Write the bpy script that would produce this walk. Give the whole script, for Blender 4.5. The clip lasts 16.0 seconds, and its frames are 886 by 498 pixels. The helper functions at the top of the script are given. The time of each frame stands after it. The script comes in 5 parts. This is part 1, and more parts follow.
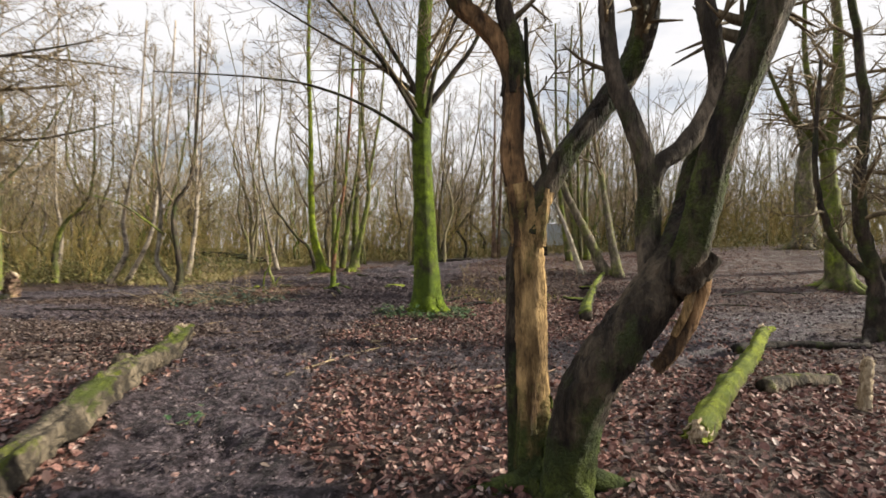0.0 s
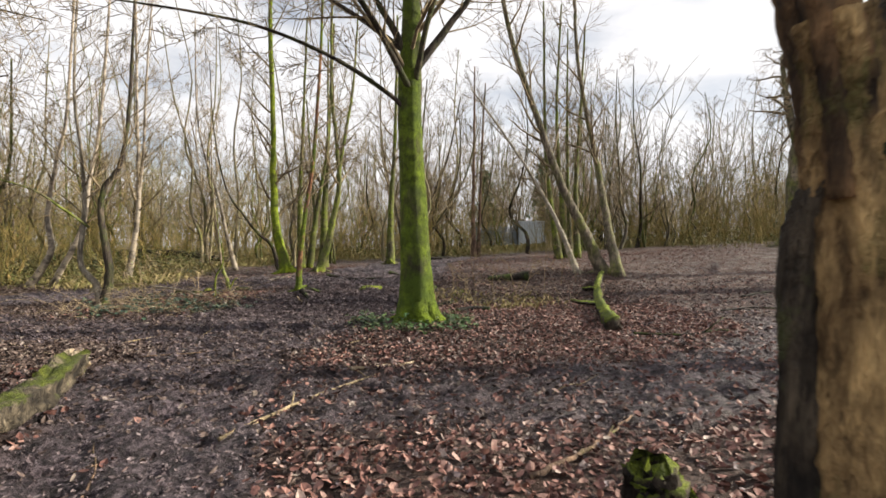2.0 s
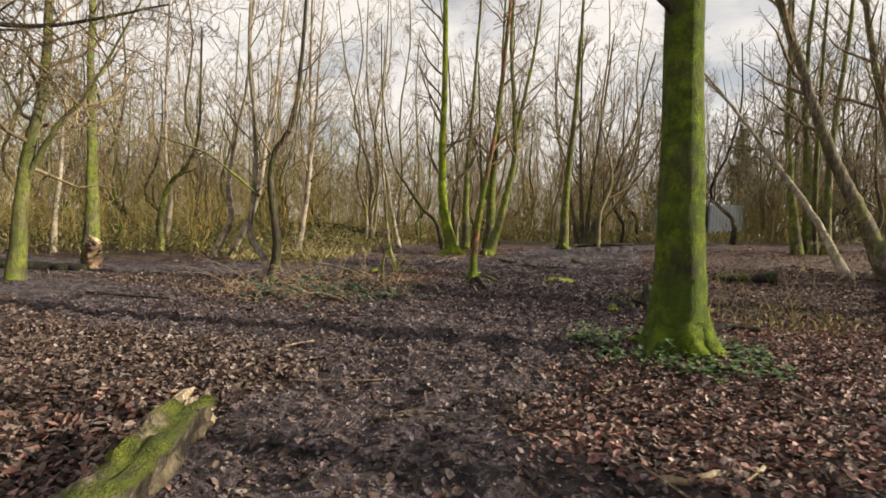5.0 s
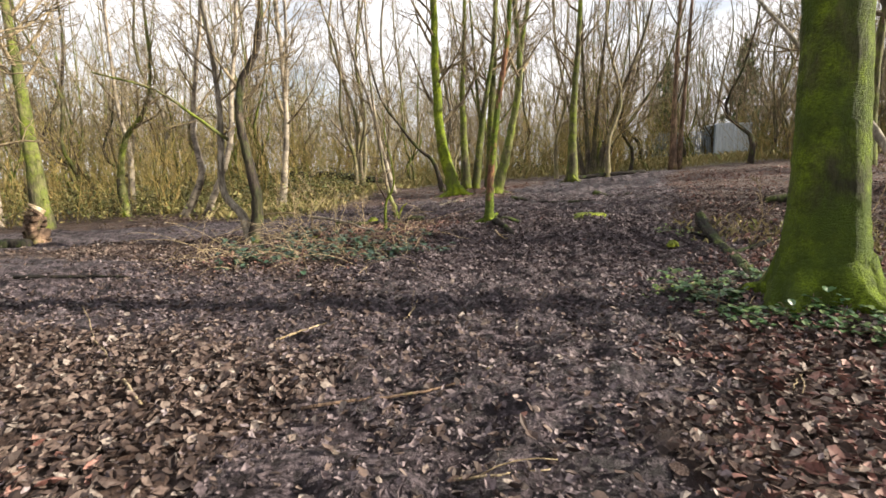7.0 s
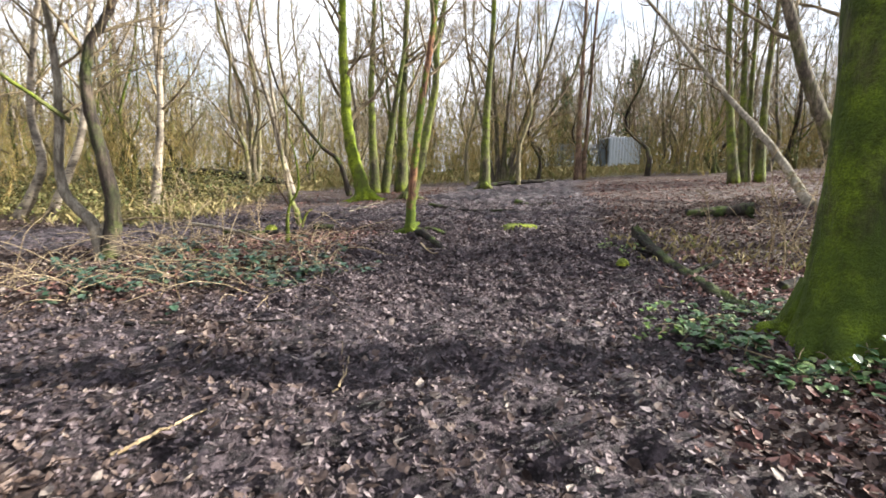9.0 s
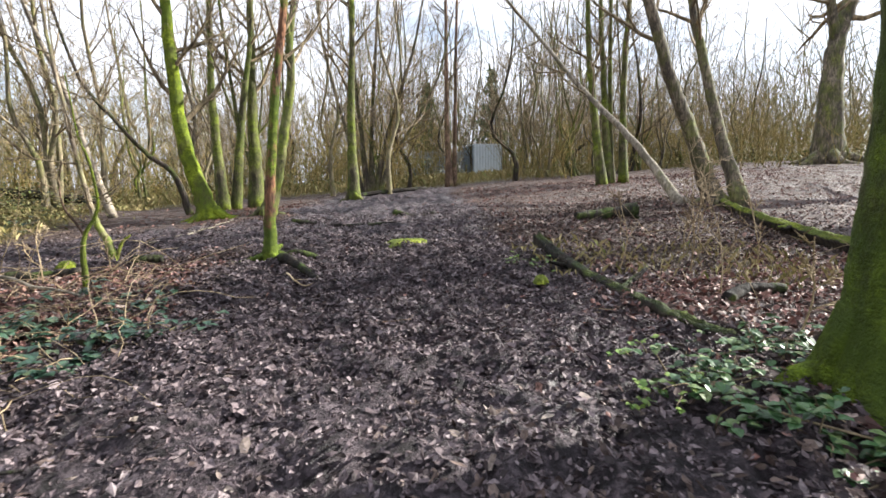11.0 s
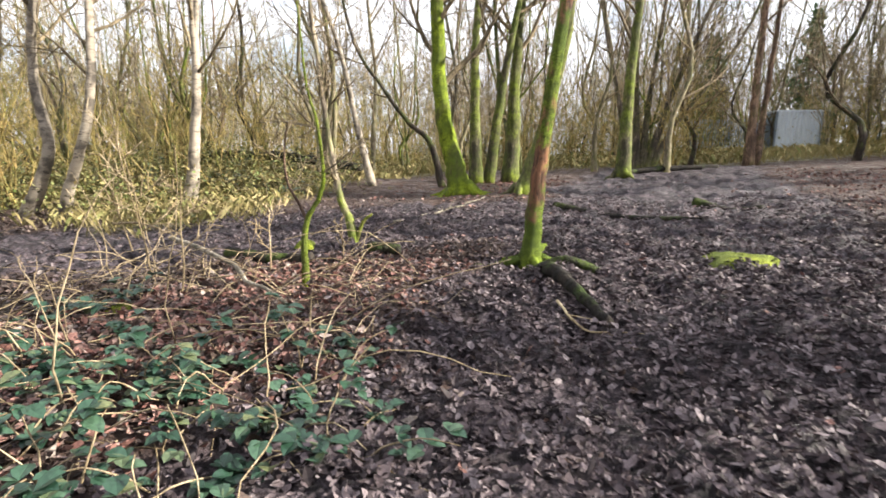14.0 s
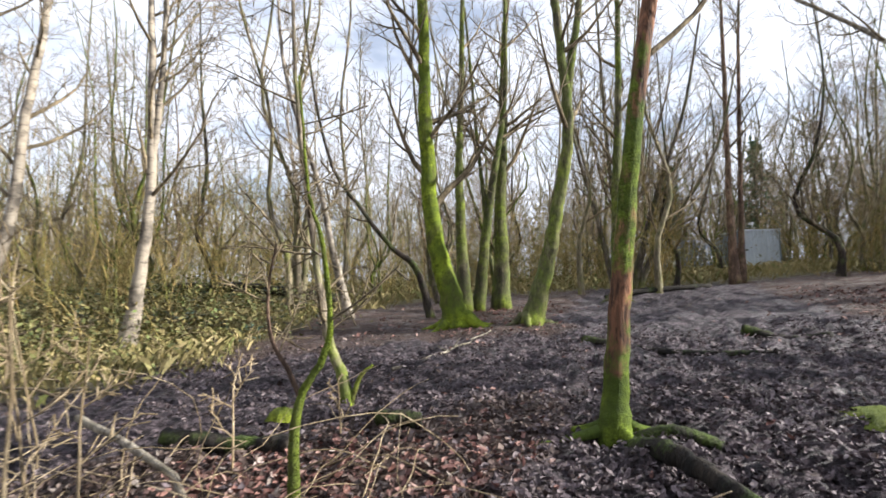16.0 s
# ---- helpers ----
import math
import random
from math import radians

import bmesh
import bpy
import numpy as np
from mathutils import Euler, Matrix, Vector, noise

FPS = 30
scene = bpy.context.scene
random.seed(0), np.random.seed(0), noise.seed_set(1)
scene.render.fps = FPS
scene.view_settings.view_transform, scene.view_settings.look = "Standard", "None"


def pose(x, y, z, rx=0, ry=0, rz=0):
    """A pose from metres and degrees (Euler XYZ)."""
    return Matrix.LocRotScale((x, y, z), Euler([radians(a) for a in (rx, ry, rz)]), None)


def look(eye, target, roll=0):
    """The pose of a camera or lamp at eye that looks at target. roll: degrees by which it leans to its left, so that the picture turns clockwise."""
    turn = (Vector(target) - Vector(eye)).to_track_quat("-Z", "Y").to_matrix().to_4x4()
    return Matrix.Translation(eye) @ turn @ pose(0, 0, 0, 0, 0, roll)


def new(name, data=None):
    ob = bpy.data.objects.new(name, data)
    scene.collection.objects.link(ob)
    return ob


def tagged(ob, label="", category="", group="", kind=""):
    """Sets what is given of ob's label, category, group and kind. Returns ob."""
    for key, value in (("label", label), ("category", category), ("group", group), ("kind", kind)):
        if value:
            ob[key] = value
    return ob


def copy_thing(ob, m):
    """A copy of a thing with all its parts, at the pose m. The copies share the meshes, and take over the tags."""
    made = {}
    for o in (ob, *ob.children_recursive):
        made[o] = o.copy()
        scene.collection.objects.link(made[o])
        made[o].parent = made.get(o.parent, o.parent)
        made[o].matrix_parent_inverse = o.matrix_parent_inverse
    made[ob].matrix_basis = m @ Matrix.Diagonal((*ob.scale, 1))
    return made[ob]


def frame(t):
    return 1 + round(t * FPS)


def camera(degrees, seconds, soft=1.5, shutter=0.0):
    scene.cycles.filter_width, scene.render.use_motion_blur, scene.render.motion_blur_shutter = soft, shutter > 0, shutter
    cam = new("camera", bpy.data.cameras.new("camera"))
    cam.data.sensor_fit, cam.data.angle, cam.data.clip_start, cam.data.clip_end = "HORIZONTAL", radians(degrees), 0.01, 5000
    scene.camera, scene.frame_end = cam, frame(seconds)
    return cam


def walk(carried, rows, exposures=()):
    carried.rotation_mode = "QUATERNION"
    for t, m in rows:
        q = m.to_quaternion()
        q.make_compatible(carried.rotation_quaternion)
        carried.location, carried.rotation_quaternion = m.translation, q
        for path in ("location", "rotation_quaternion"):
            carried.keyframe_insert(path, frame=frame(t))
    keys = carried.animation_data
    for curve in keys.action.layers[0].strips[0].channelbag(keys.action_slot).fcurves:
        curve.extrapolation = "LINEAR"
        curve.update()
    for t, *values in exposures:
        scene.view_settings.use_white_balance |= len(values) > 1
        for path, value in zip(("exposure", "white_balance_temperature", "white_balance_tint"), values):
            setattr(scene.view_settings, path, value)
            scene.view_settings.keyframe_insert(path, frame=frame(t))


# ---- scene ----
cam = camera(83.44, 16.0, soft=1.6, shutter=0.25)
# seconds, x, y, z, yaw, pitch, roll
ROWS = [
    (0.0, -0.004, -0.025, 1.595, 0.38, 0.04, -0.43),
    (0.5, -0.195, 0.621, 1.592, -4.24, -0.80, -1.28),
    (1.0, -0.385, 1.119, 1.553, -3.48, -0.01, 0.69),
    (1.5, -0.526, 1.749, 1.541, -4.92, 0.65, -2.03),
    (2.0, -0.496, 2.255, 1.491, -3.24, -0.00, -0.33),
    (2.5, -0.575, 2.817, 1.496, 2.14, -0.40, 0.58),
    (3.0, -0.732, 3.409, 1.547, 5.60, 1.94, -0.50),
    (3.5, -0.903, 3.985, 1.582, 10.05, 4.09, 1.21),
    (4.0, -1.188, 4.435, 1.577, 10.82, 4.50, -1.22),
    (4.5, -1.466, 4.766, 1.522, 13.05, 2.21, -2.43),
    (5.0, -1.927, 5.140, 1.511, 13.39, -2.71, -2.71),
    (7.5, -3.025, 7.171, 1.334, 10.64, -9.23, 2.43),
    (8.0, -3.185, 7.481, 1.336, 7.90, -9.42, 1.29),
    (8.5, -3.356, 7.896, 1.309, 5.11, -9.39, 0.80),
    (9.0, -3.515, 8.247, 1.335, 0.05, -8.82, -0.63),
    (9.5, -3.592, 8.607, 1.354, -5.67, -7.74, -0.21),
    (12.0, -3.616, 11.048, 1.220, -17.04, -7.84, 1.15),
    (12.5, -3.547, 11.549, 1.220, -13.37, -7.29, 2.10),
    (13.0, -3.688, 11.948, 1.231, -5.67, -9.38, -0.26),
    (13.5, -3.843, 12.353, 1.282, 4.25, -11.16, -0.68),
    (14.0, -4.014, 12.684, 1.319, 11.98, -10.77, -0.51),
    (14.5, -4.244, 12.970, 1.334, 14.34, -8.54, -1.46),
    (15.0, -4.495, 13.354, 1.330, 15.51, -3.48, 0.46),
    (15.5, -4.720, 13.666, 1.350, 13.59, 1.36, 2.01),
    (16.0, -4.998, 14.128, 1.375, 7.32, 3.44, 0.95),
]
EXPOSURES = [(0.0, 0.94, 6640, 10), (1.5, 1.06, 6640, 10), (2.5, 0.92, 6640, 10), (3.5, 0.78, 6740, 10), (4.5, 0.86, 6940, 10), (5.0, 0.84, 7240, 10), (7.3, 1.44, 6620, 10), (9.5, 1.72, 6070, 10), (12.0, 1.54, 5970, 10), (13.0, 1.52, 6070, 10), (14.5, 1.85, 6270, 10), (15.2, 1.62, 6120, 10), (16.0, 1.29, 5870, 10)]
walk(cam, [(t, pose(x, y, z, 90 + pitch, roll, yaw)) for t, x, y, z, yaw, pitch, roll in ROWS], EXPOSURES)

# ---- world and sun ----
SUN_ELEVATION, SUN_AZIMUTH = radians(24), radians(86)
world = bpy.data.worlds.new("world")
scene.world = world
world.use_nodes = True
wn, wl = world.node_tree.nodes, world.node_tree.links
wn.clear()
sky = wn.new("ShaderNodeTexSky")
sky.sky_type, sky.sun_disc = "NISHITA", False
sky.sun_elevation, sky.sun_rotation = SUN_ELEVATION, SUN_AZIMUTH
sky_at = wn.new("ShaderNodeTexCoord")
sky_map = wn.new("ShaderNodeMapping")
sky_map.inputs["Scale"].default_value = (1.6, 1.6, 4.5)
cloud = wn.new("ShaderNodeTexNoise")
cloud.inputs["Scale"].default_value, cloud.inputs["Detail"].default_value = 2.2, 6
cloud_ramp = wn.new("ShaderNodeValToRGB")
cloud_ramp.color_ramp.elements[0].position, cloud_ramp.color_ramp.elements[1].position = 0.33, 0.53
cloud_ramp.color_ramp.elements[0].color = (0.4, 0.4, 0.4, 1)
cloud_mix = wn.new("ShaderNodeMix")
cloud_mix.data_type = "RGBA"
cloud_mix.inputs[7].default_value = (8.6, 8.6, 8.9, 1)
sky_out, sky_bg = wn.new("ShaderNodeOutputWorld"), wn.new("ShaderNodeBackground")
sky_bg.inputs["Strength"].default_value = 0.06
wl.new(sky_at.outputs["Generated"], sky_map.inputs["Vector"])
wl.new(sky_map.outputs["Vector"], cloud.inputs["Vector"])
wl.new(cloud.outputs["Fac"], cloud_ramp.inputs["Fac"])
wl.new(cloud_ramp.outputs["Color"], cloud_mix.inputs[0])
wl.new(sky.outputs["Color"], cloud_mix.inputs[6])
wl.new(cloud_mix.outputs[2], sky_bg.inputs["Color"])
wl.new(sky_bg.outputs["Background"], sky_out.inputs["Surface"])

sun = new("sun", bpy.data.lights.new("sun", "SUN"))
sun.data.energy, sun.data.angle, sun.data.color = 5.0, radians(0.7), (1.0, 0.92, 0.78)
sun_way = Vector((math.sin(SUN_AZIMUTH) * math.cos(SUN_ELEVATION), math.cos(SUN_AZIMUTH) * math.cos(SUN_ELEVATION), math.sin(SUN_ELEVATION)))
sun.matrix_basis = look(sun_way * 60, (0, 0, 0))


# ---- materials ----
class Mat:
    """A procedural material under construction."""

    def __init__(self, name, rough=0.85):
        self.m = bpy.data.materials.new(name)
        self.m.use_nodes = True
        self.n, self.l = self.m.node_tree.nodes, self.m.node_tree.links
        self.bsdf = self.n["Principled BSDF"]
        self.bsdf.inputs["Roughness"].default_value = rough
        self.bsdf.inputs["Specular IOR Level"].default_value = 0.3
        self.at = self.n.new("ShaderNodeTexCoord").outputs["Object"]

    def stretch(self, sx, sy, sz):
        node = self.n.new("ShaderNodeMapping")
        node.inputs["Scale"].default_value = (sx, sy, sz)
        self.l.new(self.at, node.inputs["Vector"])
        return node.outputs["Vector"]

    def noise(self, scale, detail=4, vector=None, rough=0.6, distort=0.0):
        node = self.n.new("ShaderNodeTexNoise")
        node.inputs["Scale"].default_value, node.inputs["Detail"].default_value = scale, detail
        node.inputs["Roughness"].default_value, node.inputs["Distortion"].default_value = rough, distort
        self.l.new(vector or self.at, node.inputs["Vector"])
        return node.outputs["Fac"]

    def ramp(self, fac, *stops):
        node = self.n.new("ShaderNodeValToRGB")
        e = node.color_ramp.elements
        while len(e) < len(stops):
            e.new(0.5)
        for item, (p, c) in zip(e, stops):
            item.position, item.color = p, (*c, 1) if isinstance(c, tuple) else (c, c, c, 1)
        self.l.new(fac, node.inputs["Fac"])
        return node.outputs["Color"]

    def mix(self, fac, a, b, blend="MIX"):
        node = self.n.new("ShaderNodeMix")
        node.data_type, node.blend_type = "RGBA", blend
        for value, slot in ((fac, 0), (a, 6), (b, 7)):
            if isinstance(value, (int, float)):
                node.inputs[slot].default_value = value
            elif isinstance(value, tuple):
                node.inputs[slot].default_value = (*value, 1)
            else:
                self.l.new(value, node.inputs[slot])
        return node.outputs[2]

    def maths(self, op, a, b):
        node = self.n.new("ShaderNodeMath")
        node.operation, node.use_clamp = op, True
        for value, slot in ((a, 0), (b, 1)):
            if isinstance(value, (int, float)):
                node.inputs[slot].default_value = value
            else:
                self.l.new(value, node.inputs[slot])
        return node.outputs[0]

    def attribute(self, name):
        node = self.n.new("ShaderNodeAttribute")
        node.attribute_name = name
        return node.outputs["Fac"]

    def each(self, low=0.75, high=1.2, island=False):
        """A grey factor that differs from thing to thing, or from piece to piece."""
        fac = self.n.new("ShaderNodeNewGeometry").outputs["Random Per Island"] if island else self.n.new("ShaderNodeObjectInfo").outputs["Random"]
        return self.ramp(fac, (0.0, low), (1.0, high))

    def finish(self, colour, height=None, depth=0.02, strength=0.7):
        self.l.new(colour, self.bsdf.inputs["Base Color"])
        if height is not None:
            bump = self.n.new("ShaderNodeBump")
            bump.inputs["Strength"].default_value, bump.inputs["Distance"].default_value = strength, depth
            self.l.new(height, bump.inputs["Height"])
            self.l.new(bump.outputs["Normal"], self.bsdf.inputs["Normal"])
        return self.m


def bark(name, dark, light, moss=None, cover=0.5, grain=14.0, depth=0.02, soft=0.12, stain=0.8, top=0.0, foot=0.0):
    """Bark with moss in patches; top: moss gathers on upper faces, foot: height of a mossy foot."""
    k = Mat(name, 0.9)
    along = k.stretch(1, 1, 0.22)
    ridges = k.noise(grain, 6, along, 0.65, 0.6)
    colour = k.ramp(ridges, (0.36, dark), (0.47, tuple(0.45 * (a + b) for a, b in zip(dark, light))), (0.6, light))
    blotch = k.noise(3.0, 6, k.stretch(1, 1, 0.5), 0.7)
    colour = k.mix(k.ramp(blotch, (0.42, stain), (0.56, 0.0)), colour, tuple(c * 0.9 for c in dark))
    cracks = k.noise(grain * 2.6, 4, along, 0.7)
    colour = k.mix(k.ramp(cracks, (0.36, 0.75), (0.46, 0.0)), colour, tuple(c * 0.5 for c in dark))
    height = k.mix(0.35, ridges, cracks)
    if moss:
        patch = k.noise(2.1, 6, k.stretch(1, 1, 0.6), 0.7)
        cut = 0.78 - 0.55 * cover
        if top:
            split = k.n.new("ShaderNodeSeparateXYZ")
            k.l.new(k.n.new("ShaderNodeNewGeometry").outputs["Normal"], split.inputs[0])
            patch = k.maths("ADD", patch, k.ramp(split.outputs["Z"], (0.0, 0.0), (0.9, top)))
        if foot:
            high = k.n.new("ShaderNodeSeparateXYZ")
            k.l.new(k.at, high.inputs[0])
            patch = k.maths("ADD", patch, k.ramp(high.outputs["Z"], (0.0, 0.3), (foot, 0.0)))
        mask = k.ramp(patch, (max(cut - soft, 0.0), 0.0), (cut + soft, 1.0))
        tuft = k.noise(60, 3)
        green = k.mix(k.ramp(k.noise(5.5, 6, None, 0.75), (0.4, 0.0), (0.6, 1.0)), tuple(c * 0.36 for c in moss), tuple(min(c * 1.25, 1.0) for c in moss))
        green = k.mix(k.ramp(tuft, (0.35, 0.6), (0.6, 0.0)), green, tuple(c * 0.25 for c in moss))
        green = k.mix(k.ramp(k.noise(1.7, 5), (0.40, 0.85), (0.57, 0.0)), green, (moss[0] * 0.38, moss[1] * 0.42, moss[2] * 0.8))
        colour = k.mix(mask, colour, green)
        height = k.mix(mask, height, k.mix(0.5, k.noise(22, 5, None, 0.75), k.ramp(tuft, (0.3, 0.35), (0.7, 0.65))))
    colour = k.mix(1.0, colour, k.each(0.75, 1.15), "MULTIPLY")
    return k.finish(colour, height, depth * 2.2, 1.0)


MOSS = (0.27, 0.345, 0.02)
BARK_GREY = bark("grey_bark", (0.05, 0.042, 0.033), (0.27, 0.22, 0.16), (0.17, 0.19, 0.035), 0.40)
BARK_DARK = bark("dark_bark", (0.018, 0.014, 0.012), (0.105, 0.08, 0.06), (0.10, 0.12, 0.03), 0.42, 11, 0.035, 0.08)
BARK_ALGAE = bark("green_filmed_bark", (0.04, 0.036, 0.022), (0.21, 0.18, 0.105), (0.20, 0.25, 0.025), 0.50)
BARK_BROWN = bark("red_brown_bark", (0.07, 0.045, 0.032), (0.30, 0.195, 0.13), (0.15, 0.17, 0.03), 0.25)
BARK_FLAKY = bark("flaking_orange_bark", (0.05, 0.03, 0.02), (0.50, 0.24, 0.13), (0.20, 0.27, 0.02), 0.53, 9, 0.02, 0.04, 0.6, foot=0.7)
SAPLING_BARK = bark("pale_bark_with_mossy_foot", (0.10, 0.08, 0.06), (0.38, 0.31, 0.22), (0.24, 0.30, 0.025), 0.26, foot=1.3)
BARK_PALE = bark("pale_bark", (0.13, 0.11, 0.085), (0.42, 0.37, 0.29), (0.17, 0.18, 0.05), 0.2)
MOSS_BARK = bark("mossy_bark", (0.05, 0.05, 0.02), (0.14, 0.13, 0.05), MOSS, 0.64, 12, 0.035, 0.10)
BEECH_MOSS = bark("mossy_beech_bark", (0.03, 0.032, 0.014), (0.115, 0.11, 0.05), (0.20, 0.285, 0.016), 0.58, 10, 0.06, 0.10, foot=1.2)
MOSS_THICK = bark("thick_moss", (0.10, 0.12, 0.02), (0.17, 0.2, 0.03), (0.31, 0.36, 0.035), 0.85, 12, 0.03, 0.2)
LOG_MOSS = bark("moss_streaked_rotten_bark", (0.02, 0.016, 0.012), (0.32, 0.26, 0.18), (0.24, 0.28, 0.03), 0.25, 8, 0.06, 0.05, 0.85, top=0.15)
LOG_CAPPED = bark("dark_log_bark_capped_with_moss", (0.014, 0.011, 0.009), (0.09, 0.07, 0.05), (0.24, 0.29, 0.025), 0.28, 9, 0.04, 0.06, top=0.26)
LOG_GREEN = bark("log_bark_furred_with_moss", (0.035, 0.028, 0.014), (0.16, 0.13, 0.05), (0.30, 0.36, 0.03), 0.52, 9, 0.04, 0.08, top=0.2)
LOG_CAPPED_DARK = bark("black_log_bark_with_thin_moss", (0.008, 0.007, 0.006), (0.055, 0.043, 0.031), (0.10, 0.13, 0.025), 0.18, 9, 0.05, 0.06, top=0.2)
LOG_DARK = bark("wet_black_rotten_bark", (0.008, 0.007, 0.006), (0.042, 0.033, 0.025), (0.09, 0.13, 0.02), 0.34, 9, 0.04, 0.07)
WOOD_PALE = bark("broken_pale_wood", (0.30, 0.22, 0.13), (0.62, 0.52, 0.38), None, 0, 22, 0.02)
WOOD_TAN = bark("barkless_tan_wood", (0.075, 0.042, 0.018), (0.70, 0.47, 0.21), (0.12, 0.15, 0.025), 0.34, 9, 0.06, 0.07, 0.7, foot=0.75)
WOOD_STAINED = bark("dark_stained_wood", (0.022, 0.014, 0.009), (0.34, 0.20, 0.095), (0.14, 0.14, 0.03), 0.3, 7, 0.05, 0.06, 0.85)
WEATHERED = bark("weathered_grey_limb", (0.03, 0.024, 0.019), (0.21, 0.17, 0.125), (0.11, 0.13, 0.03), 0.36, 8, 0.04, 0.06)
BARK_GNARLED = bark("gnarled_dark_bark", (0.009, 0.007, 0.006), (0.115, 0.09, 0.062), (0.10, 0.13, 0.024), 0.42, 8, 0.06, 0.06, foot=0.6)
TWIG = bark("brown_twigs", (0.11, 0.085, 0.052), (0.36, 0.28, 0.17), None, 0, 8)
TWIG_PALE = bark("dry_straw_coloured_stems", (0.22, 0.16, 0.09), (0.5, 0.4, 0.26), None, 0, 8)
TWIG_OCHRE = bark("ochre_brush_stems", (0.18, 0.125, 0.042), (0.54, 0.385, 0.15), (0.24, 0.25, 0.05), 0.45, 5)
FAR_BARK = bark("far_grey_brown_bark", (0.12, 0.10, 0.07), (0.42, 0.34, 0.23), (0.22, 0.23, 0.05), 0.44)


def birch_bark():
    k = Mat("birch_bark", 0.7)
    bands = k.noise(5, 7, k.stretch(0.9, 0.9, 2.6), 0.75, 0.8)
    scars = k.noise(2.6, 5)
    colour = k.ramp(bands, (0.36, (0.05, 0.042, 0.036)), (0.46, (0.36, 0.30, 0.23)), (0.7, (0.448, 0.392, 0.312)))
    colour = k.mix(k.ramp(scars, (0.48, 0.0), (0.60, 0.85)), colour, (0.09, 0.075, 0.06))
    colour = k.mix(1.0, colour, k.each(0.75, 1.05), "MULTIPLY")
    return k.finish(colour, bands, 0.01)


BIRCH = birch_bark()


def leaf_material(name, stops, rough, gloss=0.3):
    k = Mat(name, rough)
    k.bsdf.inputs["Specular IOR Level"].default_value = gloss
    colour = k.ramp(k.n.new("ShaderNodeNewGeometry").outputs["Random Per Island"], *stops)
    colour = k.mix(k.ramp(k.noise(55, 3), (0.35, 0.5), (0.6, 0.0)), colour, tuple(c * 0.4 for c in stops[0][1]))
    return k.finish(colour)


# The palest pinkish stops put wet glare into the leaf colour.
RED_LEAF = leaf_material("fallen_red_brown_leaves", ((0.0, (0.05, 0.022, 0.018)), (0.3, (0.15, 0.068, 0.056)), (0.65, (0.29, 0.15, 0.122)), (0.92, (0.36, 0.23, 0.19)), (1.0, (0.42, 0.34, 0.30))), 0.6)
DEAD_LEAF = leaf_material("fallen_brown_leaves", ((0.0, (0.025, 0.016, 0.014)), (0.35, (0.07, 0.046, 0.038)), (0.65, (0.135, 0.093, 0.078)),
                                           (0.9, (0.19, 0.143, 0.12)), (0.985, (0.28, 0.235, 0.205))), 0.65)
MUD_LEAF = leaf_material("rotten_muddy_leaves", ((0.0, (0.02, 0.014, 0.014)), (0.45, (0.105, 0.079, 0.084)), (0.8, (0.19, 0.148, 0.154)), (0.99, (0.26, 0.215, 0.22))), 0.65, 0.25)
GREEN_LEAF = leaf_material("bramble_leaf", ((0.0, (0.016, 0.042, 0.026)), (0.5, (0.032, 0.074, 0.044)), (0.85, (0.06, 0.112, 0.066)), (1.0, (0.12, 0.13, 0.055))), 0.38, 0.5)
IVY_LEAF = leaf_material("ivy_leaf", ((0.0, (0.025, 0.065, 0.02)), (0.6, (0.065, 0.14, 0.045)), (1.0, (0.16, 0.21, 0.07))), 0.42, 0.45)
FRESH_LEAF = leaf_material("fresh_green_leaf", ((0.0, (0.10, 0.19, 0.03)), (1.0, (0.22, 0.30, 0.06))), 0.4, 0.4)
SCRUB_LEAF = leaf_material("olive_scrub_leaves", ((0.0, (0.06, 0.07, 0.02)), (0.35, (0.17, 0.165, 0.05)), (0.6, (0.29, 0.22, 0.085)), (0.8, (0.13, 0.18, 0.05)), (1.0, (0.36, 0.26, 0.12))), 0.6)
NEEDLE = leaf_material("dark_evergreen", ((0.0, (0.05, 0.085, 0.035)), (1.0, (0.11, 0.16, 0.06))), 0.6)
DRY_GRASS = leaf_material("dry_grass", ((0.0, (0.13, 0.12, 0.035)), (0.4, (0.26, 0.21, 0.08)), (0.8, (0.40, 0.32, 0.16)), (1.0, (0.16, 0.19, 0.05))), 0.7)


